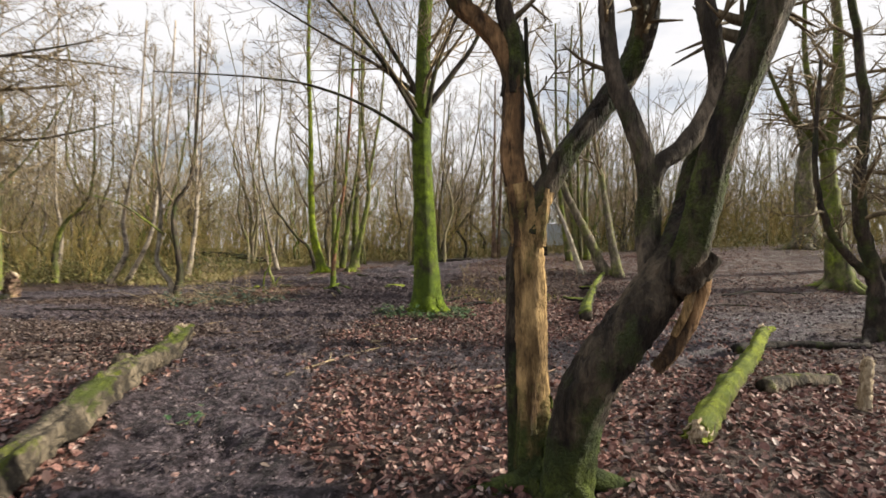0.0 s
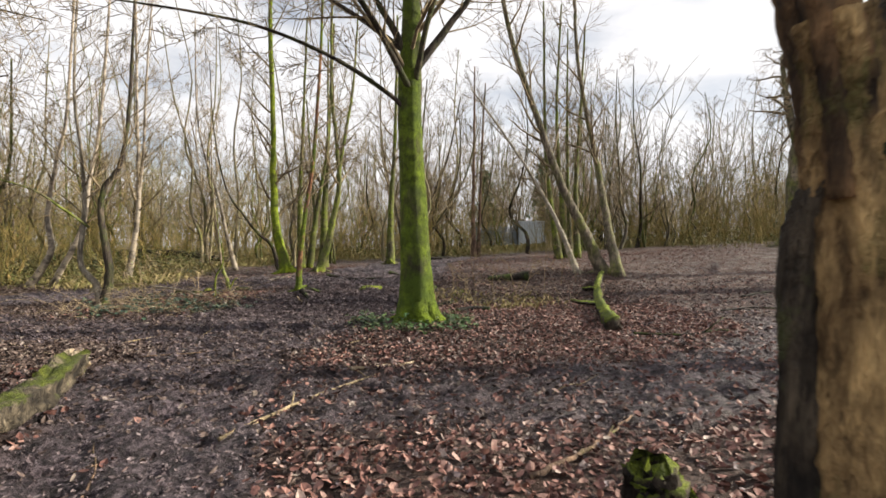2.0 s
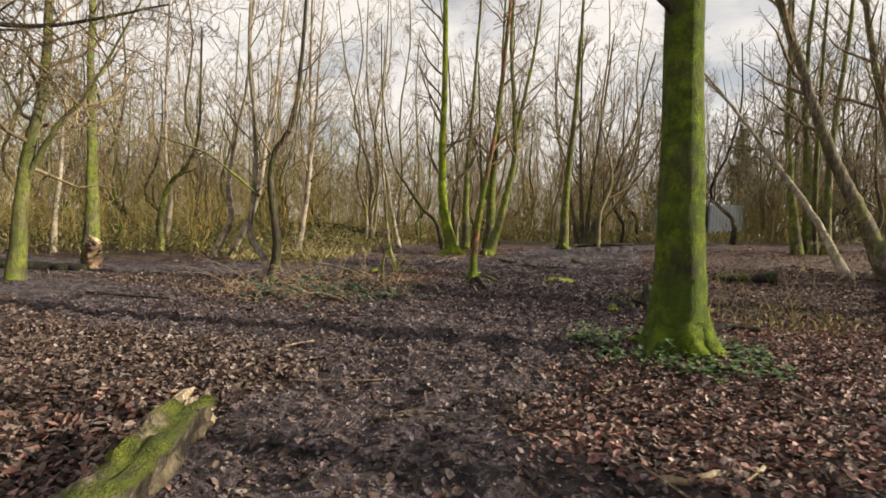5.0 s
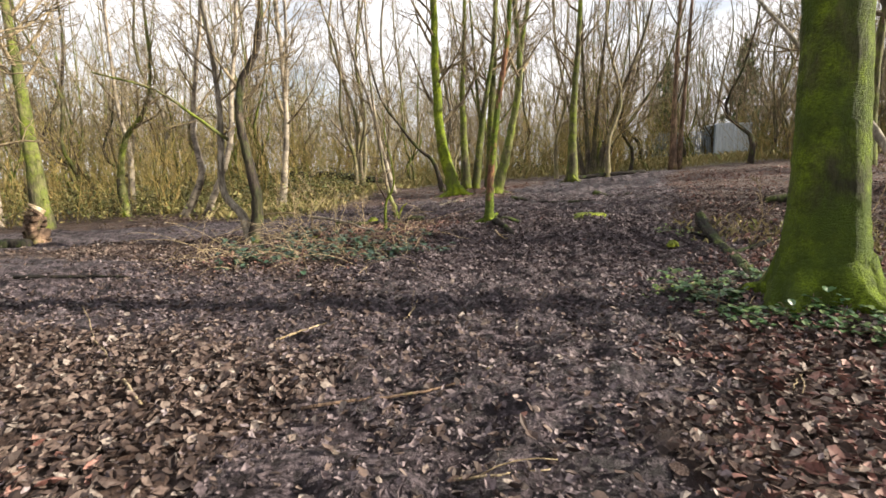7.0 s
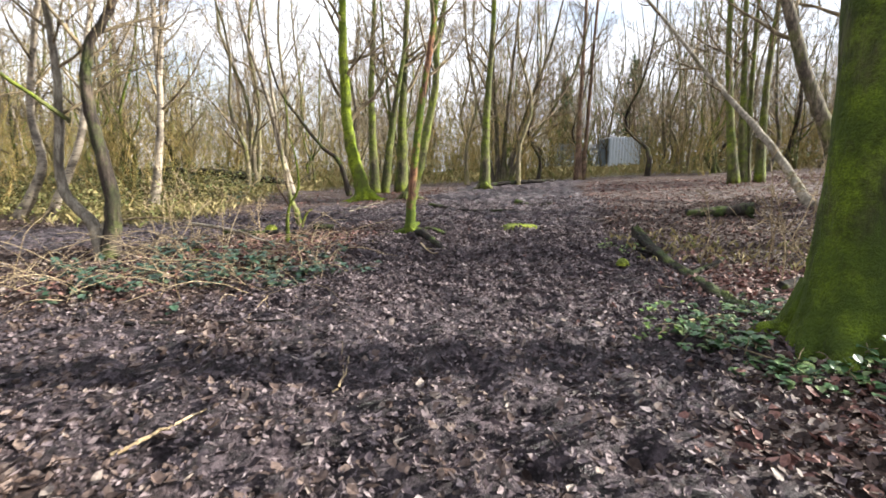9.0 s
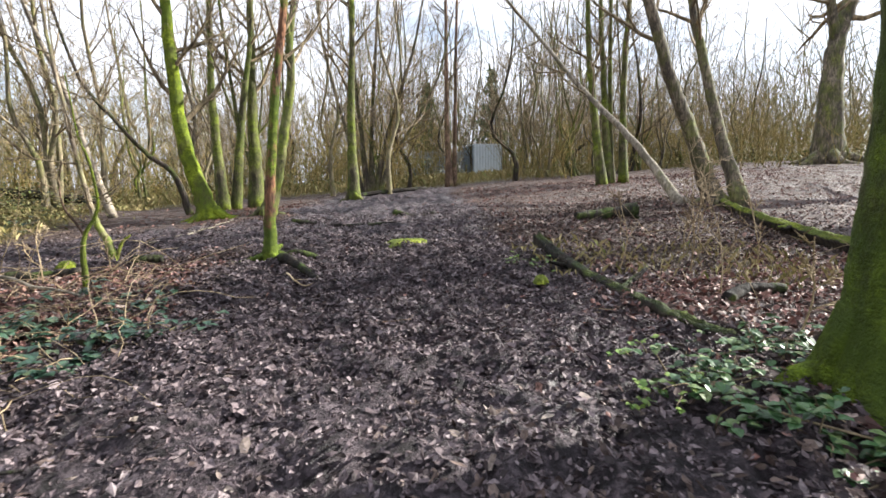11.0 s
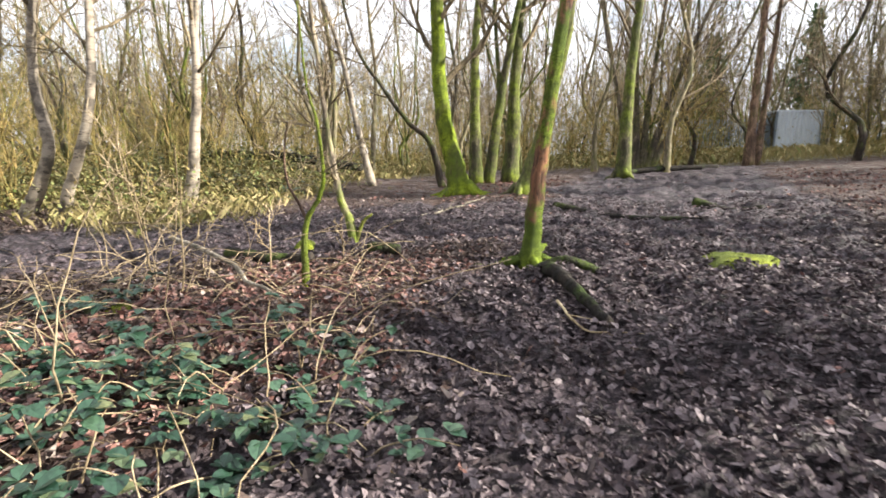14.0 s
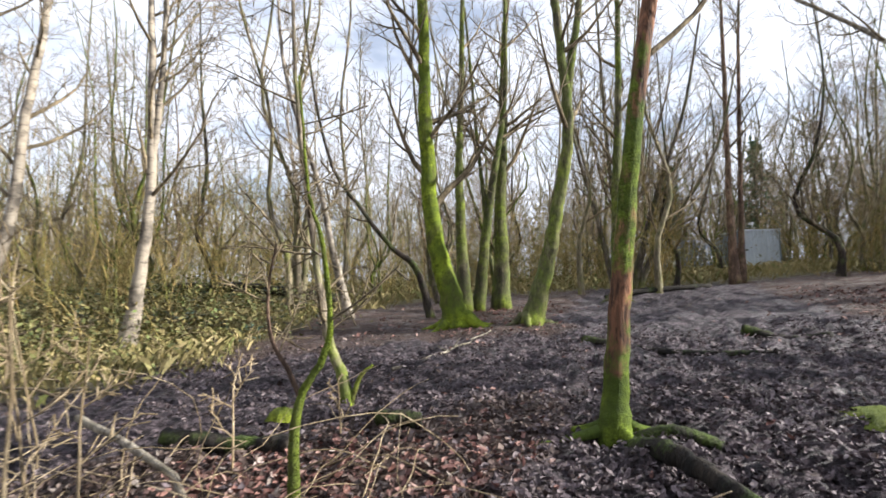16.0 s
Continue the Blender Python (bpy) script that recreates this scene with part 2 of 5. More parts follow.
def ground_material():
    k = Mat("woodland_soil", 0.75)
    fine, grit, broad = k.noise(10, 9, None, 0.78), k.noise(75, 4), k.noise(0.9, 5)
    # Mud tone with relief shading painted in: dark pits, pale sunlit crests.
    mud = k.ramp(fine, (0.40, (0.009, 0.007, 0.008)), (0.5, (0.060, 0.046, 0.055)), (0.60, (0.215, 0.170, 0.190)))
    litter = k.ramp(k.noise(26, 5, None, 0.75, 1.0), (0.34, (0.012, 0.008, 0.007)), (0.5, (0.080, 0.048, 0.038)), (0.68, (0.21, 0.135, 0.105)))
    grass = k.ramp(k.noise(14, 5), (0.3, (0.055, 0.055, 0.018)), (0.7, (0.21, 0.18, 0.065)))
    edge = k.maths("ADD", k.attribute("litter"), k.ramp(k.noise(5, 5), (0.3, 0.0), (0.75, 0.3)))
    colour = k.mix(k.ramp(edge, (0.25, 0.0), (0.7, 1.0)), mud, litter)
    colour = k.mix(k.ramp(k.attribute("grass"), (0.2, 0.0), (0.7, 1.0)), colour, grass)
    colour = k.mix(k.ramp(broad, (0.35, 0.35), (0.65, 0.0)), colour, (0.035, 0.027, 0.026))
    wet = k.ramp(k.noise(2.3, 4), (0.4, 0.36), (0.6, 0.8))
    k.l.new(wet, k.bsdf.inputs["Roughness"])
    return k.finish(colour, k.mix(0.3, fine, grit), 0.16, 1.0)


def whole_leaf(name, *stops):
    k = Mat(name, 0.55)
    colour = k.ramp(k.n.new("ShaderNodeObjectInfo").outputs["Random"], *stops)
    return k.finish(k.mix(k.ramp(k.noise(6, 4), (0.4, 0.6), (0.6, 0.0)), colour, (0.06, 0.035, 0.025)), k.noise(9, 3), 0.05)


WHOLE_LEAF = whole_leaf("fallen_oak_leaf", (0.0, (0.08, 0.052, 0.040)), (0.7, (0.13, 0.09, 0.07)), (1.0, (0.26, 0.21, 0.175)))
WHOLE_LEAF_RED = whole_leaf("fallen_beech_leaf", (0.0, (0.06, 0.034, 0.027)), (0.7, (0.10, 0.058, 0.045)), (1.0, (0.15, 0.095, 0.073)))
GROUND = ground_material()


# ---- number noise and the lie of the land ----
def smooth(a, b, v):
    s = np.clip((v - a) / (b - a), 0, 1)
    return s * s * (3 - 2 * s)


def lattice(ix, iy, seed):
    n = (ix.astype(np.int64) * 374761393 + iy.astype(np.int64) * 668265263 + seed * 974711) & 0x7FFFFFFF
    n = ((n ^ (n >> 13)) * 1274126177) & 0x7FFFFFFF
    return ((n ^ (n >> 16)) & 0xFFFF) / 65535.0


def ripple(x, y, size, seed):
    u, v = x / size, y / size
    ix, iy = np.floor(u), np.floor(v)
    fu, fv = u - ix, v - iy
    fu, fv = fu * fu * (3 - 2 * fu), fv * fv * (3 - 2 * fv)
    a, b = lattice(ix, iy, seed), lattice(ix + 1, iy, seed)
    c, d = lattice(ix, iy + 1, seed), lattice(ix + 1, iy + 1, seed)
    return (a * (1 - fu) + b * fu) * (1 - fv) + (c * (1 - fu) + d * fu) * fv - 0.5


def from_line(x, y, pts):
    best = np.full(np.shape(x), 1e9)
    for (ax, ay), (bx, by) in zip(pts, pts[1:]):
        dx, dy = bx - ax, by - ay
        s = np.clip(((x - ax) * dx + (y - ay) * dy) / (dx * dx + dy * dy), 0, 1)
        best = np.minimum(best, np.hypot(x - ax - s * dx, y - ay - s * dy))
    return best


MAIN_PATH = [(-0.9, -6), (-0.9, 0), (-1.7, 3), (-2.7, 6), (-3.3, 9), (-3.4, 12)]
CHURNED = [(-3.2, 13), (-2.4, 17), (-2.0, 21), (-1.0, 27), (1.0, 34)]
LEFT_TRACK = [(-20, 14.5), (-13, 16.6), (-9.8, 18.6), (-6, 20.6), (-3, 21.5)]
FRONT_TRACK = [(-18, 12.2), (-11, 12.6), (-7, 11.6), (-3.4, 10.6)]
RIGHT_TRACK = [(-3, 7.4), (1, 7.4), (5, 9.0), (9, 12.5), (16, 16)]


def mud_at(x, y):
    w = ripple(x, y, 1.3, 3) * 0.9 + ripple(x, y, 0.5, 4) * 0.5
    m = 1 - smooth(0.7, 1.6, from_line(x, y, MAIN_PATH) - 0.25 * smooth(4.5, 8.5, y) + w)
    m = np.maximum(m, 1 - smooth(2.0, 3.4, from_line(x, y, CHURNED) + w))
    m = np.maximum(m, 1 - smooth(1.3, 2.6, from_line(x, y, LEFT_TRACK) + w))
    m = np.maximum(m, 1.0 - smooth(0.8, 1.8, from_line(x, y, FRONT_TRACK) + w))
    m = np.maximum(m, 0.85 - smooth(0.8, 2.0, from_line(x, y, RIGHT_TRACK) + w))
    return np.clip(m, 0, 1)


def grass_at(x, y):
    w = ripple(x, y, 2.1, 5) * 2.0 + ripple(x, y, 0.6, 6)
    left = smooth(-8.5, -10.5, x + w) * smooth(19.5, 21.5, y + w + 0.35 * (x + 12))
    tump = 1 - smooth(0.8, 2.2, np.hypot((x - 2.2) / 1.5, y - 16.2) + w)
    far = smooth(33, 38, y + w * 2)
    return np.clip(np.maximum(np.maximum(left, 0.38 * tump), far), 0, 1)


def lie(x, y):
    """Height of the land without its small relief."""
    z = smooth(14, 26, y) * (0.75 + 0.05 * np.clip(x, -14, 25)) + 0.02 * np.clip(y - 26, 0, 40)
    z = z + 0.16 * np.exp(-((x + 0.45) ** 2 + (y - 11.8) ** 2) / 1.6)
    z = z + 0.55 * np.exp(-((x + 15) ** 2 / 30 + (y - 27.5) ** 2 / 8))
    z = z + 0.35 * np.exp(-((x + 14) ** 2 / 22 + (y - 25) ** 2 / 6))
    return z


def ground_z(x, y):
    near = 1 - smooth(28, 45, np.hypot(x + 2, y - 10))
    m = mud_at(x, y)
    z = ripple(x, y, 1.7, 11) * 0.08 + ripple(x, y, 0.55, 12) * (0.03 + 0.03 * m)
    z = z + (ripple(x, y, 0.25, 13) * 0.10 + ripple(x, y, 0.14, 14) * 0.10) * (0.22 + 0.78 * m)
    clods = np.abs(ripple(x, y, 0.31, 15)) + 0.6 * np.abs(ripple(x + 3.1, y, 0.17, 16))
    z = z + (0.18 - clods) * (0.11 + 0.06 * smooth(10, 13, y)) * (0.25 + 0.75 * m)
    return lie(x, y) + z * near - 0.03 * m * near


def land(x, y):
    return float(ground_z(np.array([float(x)]), np.array([float(y)]))[0])


# ---- mesh helpers ----
class Shell:
    """Collects vertices and faces for one mesh."""

    def __init__(self):
        self.v, self.f, self.count = [], [], 0

    def add(self, verts, faces):
        self.v.append(np.asarray(verts, float))
        if not isinstance(faces, dict):
            faces = by_size(faces)
        for q in faces.values():
            self.f.append(q + self.count)
        self.count += len(verts)

    def mesh(self, name, material, origin=(0, 0, 0), shade=True):
        v = np.concatenate(self.v) - np.array(origin) if self.v else np.zeros((0, 3))
        return mesh_of(name, v, self.f, material, shade)


def by_size(faces):
    sizes = {}
    for q in faces:
        sizes.setdefault(len(q), []).append(q)
    return {k: np.array(q, np.int64) for k, q in sizes.items()}


def mesh_of(name, v, groups, material, shade=True):
    """A mesh from vertices and arrays of faces of equal size."""
    me = bpy.data.meshes.new(name)
    me.vertices.add(len(v))
    me.vertices.foreach_set("co", np.ascontiguousarray(v, np.float32).ravel())
    if groups:
        corner = np.concatenate([g.ravel() for g in groups]).astype(np.int32)
        sizes = np.concatenate([np.full(len(g), g.shape[1], np.int32) for g in groups])
        me.loops.add(len(corner))
        me.loops.foreach_set("vertex_index", corner)
        me.polygons.add(len(sizes))
        me.polygons.foreach_set("loop_start", np.concatenate([[0], np.cumsum(sizes)[:-1]]).astype(np.int32))
        me.polygons.foreach_set("use_smooth", np.full(len(sizes), shade))
    me.materials.append(material)
    me.update(calc_edges=True)
    me.validate()
    return me


RING_FACES = {}


def across(p, q):
    q = np.broadcast_to(q, p.shape)
    return np.stack([p[:, 1] * q[:, 2] - p[:, 2] * q[:, 1], p[:, 2] * q[:, 0] - p[:, 0] * q[:, 2], p[:, 0] * q[:, 1] - p[:, 1] * q[:, 0]], 1)


def tube(shell, pts, radii, sides=6, rng=None, lumps=0.0, caps=True, flutes=0.0):
    pts, radii = np.asarray(pts, float), np.asarray(radii, float)
    n = len(pts)
    way = np.empty_like(pts)
    way[1:-1], way[0], way[-1] = pts[2:] - pts[:-2], pts[1] - pts[0], pts[-1] - pts[-2]
    way /= np.sqrt((way * way).sum(1))[:, None] + 1e-9
    ref = np.array([0.31, 0.95, 0.05]) if abs(way[0, 1]) < 0.85 else np.array([0.95, 0.31, 0.05])
    a = across(way, ref)
    a /= np.sqrt((a * a).sum(1))[:, None] + 1e-9
    b = across(way, a)
    th = np.arange(sides) * 2 * np.pi / sides
    r = np.repeat(radii[:, None], sides, 1)
    if lumps and rng is not None:
        r = r * (1 + lumps * rng.standard_normal((n, sides))) * (1 + lumps * rng.standard_normal((1, sides)))
    if flutes:
        along = np.linspace(0, 1, n)[:, None]
        for k in range(2, 8):
            swing = rng.uniform(0, 6.28) + rng.normal(0, 2.2) * along + 0.8 * np.sin(along * rng.uniform(6, 22) + rng.uniform(0, 6))
            r = r * (1 + flutes / k ** 0.7 * np.sin(k * th[None] + swing) * (0.7 + 0.5 * np.sin(along * rng.uniform(9, 30) + k)))
    ring = pts[:, None] + r[..., None] * (np.cos(th)[None, :, None] * a[:, None] + np.sin(th)[None, :, None] * b[:, None])
    key = (n, sides, caps)
    if key not in RING_FACES:
        q = [(i * sides + j, i * sides + (j + 1) % sides, (i + 1) * sides + (j + 1) % sides, (i + 1) * sides + j) for i in range(n - 1) for j in range(sides)]
        if caps:
            q += [tuple(range(sides))[::-1], tuple((n - 1) * sides + j for j in range(sides))]
        RING_FACES[key] = by_size(q)
    shell.add(ring.reshape(-1, 3), RING_FACES[key])


def curve_through(points, n):
    """A smooth line (Catmull-Rom) through a few control points."""
    p = np.asarray(points, float)
    p = np.vstack([2 * p[0] - p[1], p, 2 * p[-1] - p[-2]])
    out = []
    for s in np.linspace(0, len(p) - 3 - 1e-6, n):
        i, u = int(s), s - int(s)
        p0, p1, p2, p3 = p[i:i + 4]
        out.append(0.5 * (2 * p1 + (p2 - p0) * u + (2 * p0 - 5 * p1 + 4 * p2 - p3) * u * u + (3 * p1 - p0 - 3 * p2 + p3) * u ** 3))
    return np.array(out)


def unit(v):
    return v / (math.sqrt(float((v * v).sum())) + 1e-9)


def wander(rng, start, way, length, n, bend, up):
    """A wavering line that bends towards the light."""
    pts, way = [np.array(start, float)], unit(np.array(way, float))
    for _ in range(n - 1):
        way = unit(way + bend * rng.standard_normal(3) + np.array([0, 0, up]))
        pts.append(pts[-1] + way * length / (n - 1))
    return np.array(pts)


def sprout(shell, rng, pts, radii, count, low, levels, reach, spread=0.75, up=0.10, side=None, lengths=(0.6, 1.0), thick=0.55, bend=0.13):
    """Branches with their twigs from a stem, all the way down to the last level."""
    n = len(pts)
    for k in range(count):
        s = low + (0.99 - low) * (k + rng.random()) / count
        i = min(int(s * (n - 1)), n - 2)
        at = pts[i] + (pts[i + 1] - pts[i]) * (s * (n - 1) - i)
        way = unit(pts[i + 1] - pts[i])
        out = rng.standard_normal(3)
        if side is not None:
            out = out + np.array(side)
        out = unit(out - way * out.dot(way))
        length = reach * (lengths[0] + (lengths[1] - lengths[0]) * rng.random()) * (1.15 - 0.6 * s)
        r = max(radii[i] * thick * (0.7 + 0.3 * rng.random()), 0.0058)
        seg = 6 if levels > 1 else (4 if levels == 1 else 2)
        line = wander(rng, at, way * (1 - spread) + out * spread, length, seg, bend, up)
        rad = np.linspace(r, max(r * 0.22, 0.0048), seg)
        tube(shell, line, rad, 5 if levels > 1 else 3, caps=False)
        if levels > 0:
            sprout(shell, rng, line, rad, 5 if levels > 1 else 6, 0.2, levels - 1, length * 0.55, spread * 0.92, up * 0.8, None, lengths, 0.6, bend)


def linked(name, me, parent=None, label="", at=None):
    ob = new(name, me)
    if parent is not None:
        ob.parent = parent
    if at is not None:
        ob.location = at
    if label:
        ob["label"] = label
    return ob


def thing(name, at, label, category, group="", kind=""):
    ob = new(name)
    ob.location = at
    ob.empty_display_size = 0.2
    return tagged(ob, label, category, group, kind)


def flare(radii, n, base=1.7, length=0.12):
    """Widens the foot of a stem."""
    s = np.linspace(0, 1, n)
    return radii * (1 + (base - 1) * np.exp(-s / length))


def roots(shell, rng, base, r, count, reach, first=0.0):
    for k in range(count):
        th = first + k * 2 * math.pi / count + rng.normal(0, 0.25)
        length = reach * (0.7 + 0.6 * rng.random())
        line = []
        for s in np.linspace(0, 1, 6):
            d = r * 0.5 + s * length
            x, y = base[0] + math.cos(th + 0.3 * s) * d, base[1] + math.sin(th + 0.3 * s) * d
            line.append((x, y, land(x, y) + 0.30 * r * (1 - s) ** 2 + r * 0.55 * (1 - s) ** 3 - 0.03 * s))
        tube(shell, line, np.linspace(r * 0.48, r * 0.10, 6), 7, rng, 0.05)


def tree(name, label, stems, material, group="", seed=1, roots_n=0, twig=None, category="tree", crown=None, sides=12, lumps=0.035, foot=1.6, lean_roots=1.6, flutes=0.0):
    """A tree from its stems: each is (control points, foot radius, top radius, branch count, first branch, reach, levels)."""
    rng = np.random.default_rng(seed)
    bx, by = stems[0][0][0][:2]
    base = (bx, by, land(bx, by))
    root = thing(name, base, label, category, group)
    crown_shell = Shell()
    for j, (pts, r0, r1, count, low, reach, levels, *own) in enumerate(stems):
        p = [list(q) for q in pts]
        own_foot = j == 0 or p[0][2] < base[2] + 0.25
        if own_foot:
            p[0][2] = land(*p[0][:2]) - 0.08
        n = (16 + 4 * len(p)) * (2 if flutes else 1)
        line = curve_through(p, n)
        if len(line) > 3 and not flutes:
            line[1:-1] += rng.normal(0, r0 * 0.06, (n - 2, 3))
        rad = np.linspace(r0, r1, n)
        if own_foot:
            rad = flare(rad, n, foot)
        sh = Shell()
        tube(sh, line, rad, sides, rng, lumps, flutes=flutes)
        if own_foot and roots_n and j == 0:
            roots(sh, rng, line[0], r0 * 1.3, roots_n, r0 * lean_roots * 2)
        linked("trunk" if j == 0 else "stem", sh.mesh("trunk", own[0] if own else material, base), root)
        if count:
            sprout(crown_shell, rng, line, rad, count, low, levels, reach, **(crown or {}))
    if crown_shell.count:
        linked("crown", crown_shell.mesh("crown", twig or TWIG, base), root, "bare leafless branching crown")["kind"] = "stuff"
    return root


# ---- ground ----
def spaced(lo, hi, step, far, growth):
    inner = list(np.arange(lo, hi + 1e-6, step))
    out, d = [], step
    while not out or out[-1] < far:
        d *= growth
        out.append((out[-1] if out else 0) + d)
    return np.array([lo - v for v in reversed(out)] + inner + [hi + v for v in out])


def build_ground():
    gx, gy = spaced(-9.5, 4.5, 0.07, 1500, 1.09), spaced(-0.5, 22.0, 0.075, 1500, 1.09)
    X, Y = np.meshgrid(gx, gy)
    x, y = X.ravel(), Y.ravel()
    z = ground_z(x, y)
    nx, ny = len(gx), len(gy)
    i = np.arange(nx * ny).reshape(ny, nx)
    quads = np.stack([i[:-1, :-1], i[:-1, 1:], i[1:, 1:], i[1:, :-1]], -1).reshape(-1, 4)
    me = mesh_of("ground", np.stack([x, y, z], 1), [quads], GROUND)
    for name, value in (("litter", 1 - mud_at(x, y)), ("grass", grass_at(x, y))):
        me.attributes.new(name, "FLOAT", "POINT").data.foreach_set("value", value.astype(np.float32))
    return tagged(new("ground", me), "muddy trodden woodland ground with fallen leaves", "ground", kind="structure")


GROUND_SHEET = build_ground()


# ---- big trees near the path ----
BARE = dict(spread=0.56, up=0.13, lengths=(0.7, 1.25))
tree("mossy_tree", "large beech trunk wrapped in bright green moss, bare branches", [
    ([(-0.45, 11.8, 0), (-0.47, 11.8, 0.9), (-0.52, 11.8, 2.2), (-0.62, 11.8, 4.2), (-0.60, 11.8, 5.5), (-0.55, 11.8, 7.2), (-0.35, 11.9, 10.5), (-0.3, 12, 14)], 0.30, 0.10, 18, 0.46, 4.2, 2),
    ([(-0.62, 11.75, 4.0), (-0.95, 11.6, 4.35), (-1.9, 11.2, 4.85), (-2.9, 10.5, 5.05), (-3.8, 9.8, 4.98), (-5.2, 8.7, 4.7)], 0.052, 0.010, 18, 0.2, 1.3, 2, BARK_DARK),
    ([(-0.55, 11.8, 4.9), (-0.9, 11.7, 5.6), (-1.5, 11.6, 6.6), (-2.4, 11.4, 8.5)], 0.09, 0.02, 9, 0.2, 2.4, 2, BARK_DARK),
    ([(-0.5, 11.8, 4.95), (0.15, 11.9, 5.85), (0.75, 11.95, 6.8), (1.5, 12.2, 9)], 0.09, 0.02, 9, 0.2, 2.4, 2, BARK_DARK),
    ([(-0.6, 11.7, 4.5), (-1.3, 10.8, 5.5), (-2.2, 9.7, 6.3), (-3.6, 8.2, 7.2)], 0.06, 0.012, 12, 0.2, 2.0, 2, BARK_DARK),
    ([(-0.5, 11.7, 4.7), (-0.2, 11.0, 5.8), (0.5, 10.2, 7.0), (1.5, 9.4, 8.2)], 0.06, 0.012, 10, 0.2, 2.0, 2, BARK_DARK),
    ([(-0.6, 11.8, 5.2), (-1.7, 11.9, 6.0), (-3.2, 12.0, 6.9), (-5.0, 12.0, 8.0)], 0.06, 0.012, 12, 0.2, 2.2, 2, BARK_DARK),
], BEECH_MOSS, seed=11, roots_n=8, sides=30, lumps=0.014, foot=1.45, lean_roots=0.75, crown=dict(BARE, thick=0.3), flutes=0.055)

tree("twin_stemmed_tree", "dead hawthorn stem with peeling tan wood and dark upper limbs", [
    ([(0.604, 3.341, 0.000), (0.594, 3.372, 0.487), (0.583, 3.394, 1.070), (0.557, 3.394, 1.600), (0.530, 3.394, 1.865), (0.488, 3.394, 2.046)], 0.098, 0.088, 0, 0.75, 0.9, 1),
    ([(0.546, 3.394, 1.622), (0.498, 3.394, 1.950), (0.445, 3.394, 2.236), (0.451, 3.394, 2.533), (0.435, 3.394, 2.819), (0.350, 3.394, 3.021), (0.191, 3.394, 3.190), (0.053, 3.394, 3.318), (-0.159, 3.394, 3.720)], 0.082, 0.06, 3, 0.75, 0.9, 1, WOOD_STAINED),
    ([(0.562, 3.394, 1.706), (0.615, 3.394, 1.897), (0.700, 3.394, 2.056), (0.816, 3.394, 2.258), (1.050, 3.394, 2.565), (1.240, 3.394, 2.841), (1.341, 3.394, 3.148), (1.357, 3.394, 3.402), (1.378, 3.394, 4.038)], 0.080, 0.085, 4, 0.6, 1.2, 1, BARK_GNARLED),
    ([(0.445, 3.394, 2.660), (0.445, 3.372, 2.978), (0.371, 3.372, 3.307), (0.350, 3.394, 3.826)], 0.075, 0.05, 3, 0.5, 0.8, 1, BARK_GNARLED),
    ([(0.679, 3.394, 2.077), (0.615, 3.394, 2.448), (0.551, 3.394, 2.766), (0.530, 3.394, 3.190)], 0.022, 0.012, 3, 0.4, 0.5, 1, BARK_DARK),
    ([(0.620, 3.362, 1.622), (0.636, 3.351, 1.812), (0.679, 3.362, 2.003)], 0.055, 0.05, 0, 0.5, 0.8, 1),
    ([(0.50, 3.42, 0.1), (0.468, 3.44, 0.75), (0.465, 3.44, 1.15), (0.463, 3.44, 1.42), (0.48, 3.42, 1.58), (0.53, 3.39, 1.74)], 0.042, 0.05, 0, 0.5, 1, 1, BARK_GNARLED),
], WOOD_TAN, seed=5, roots_n=6, sides=30, lumps=0.03, foot=1.4, flutes=0.15)
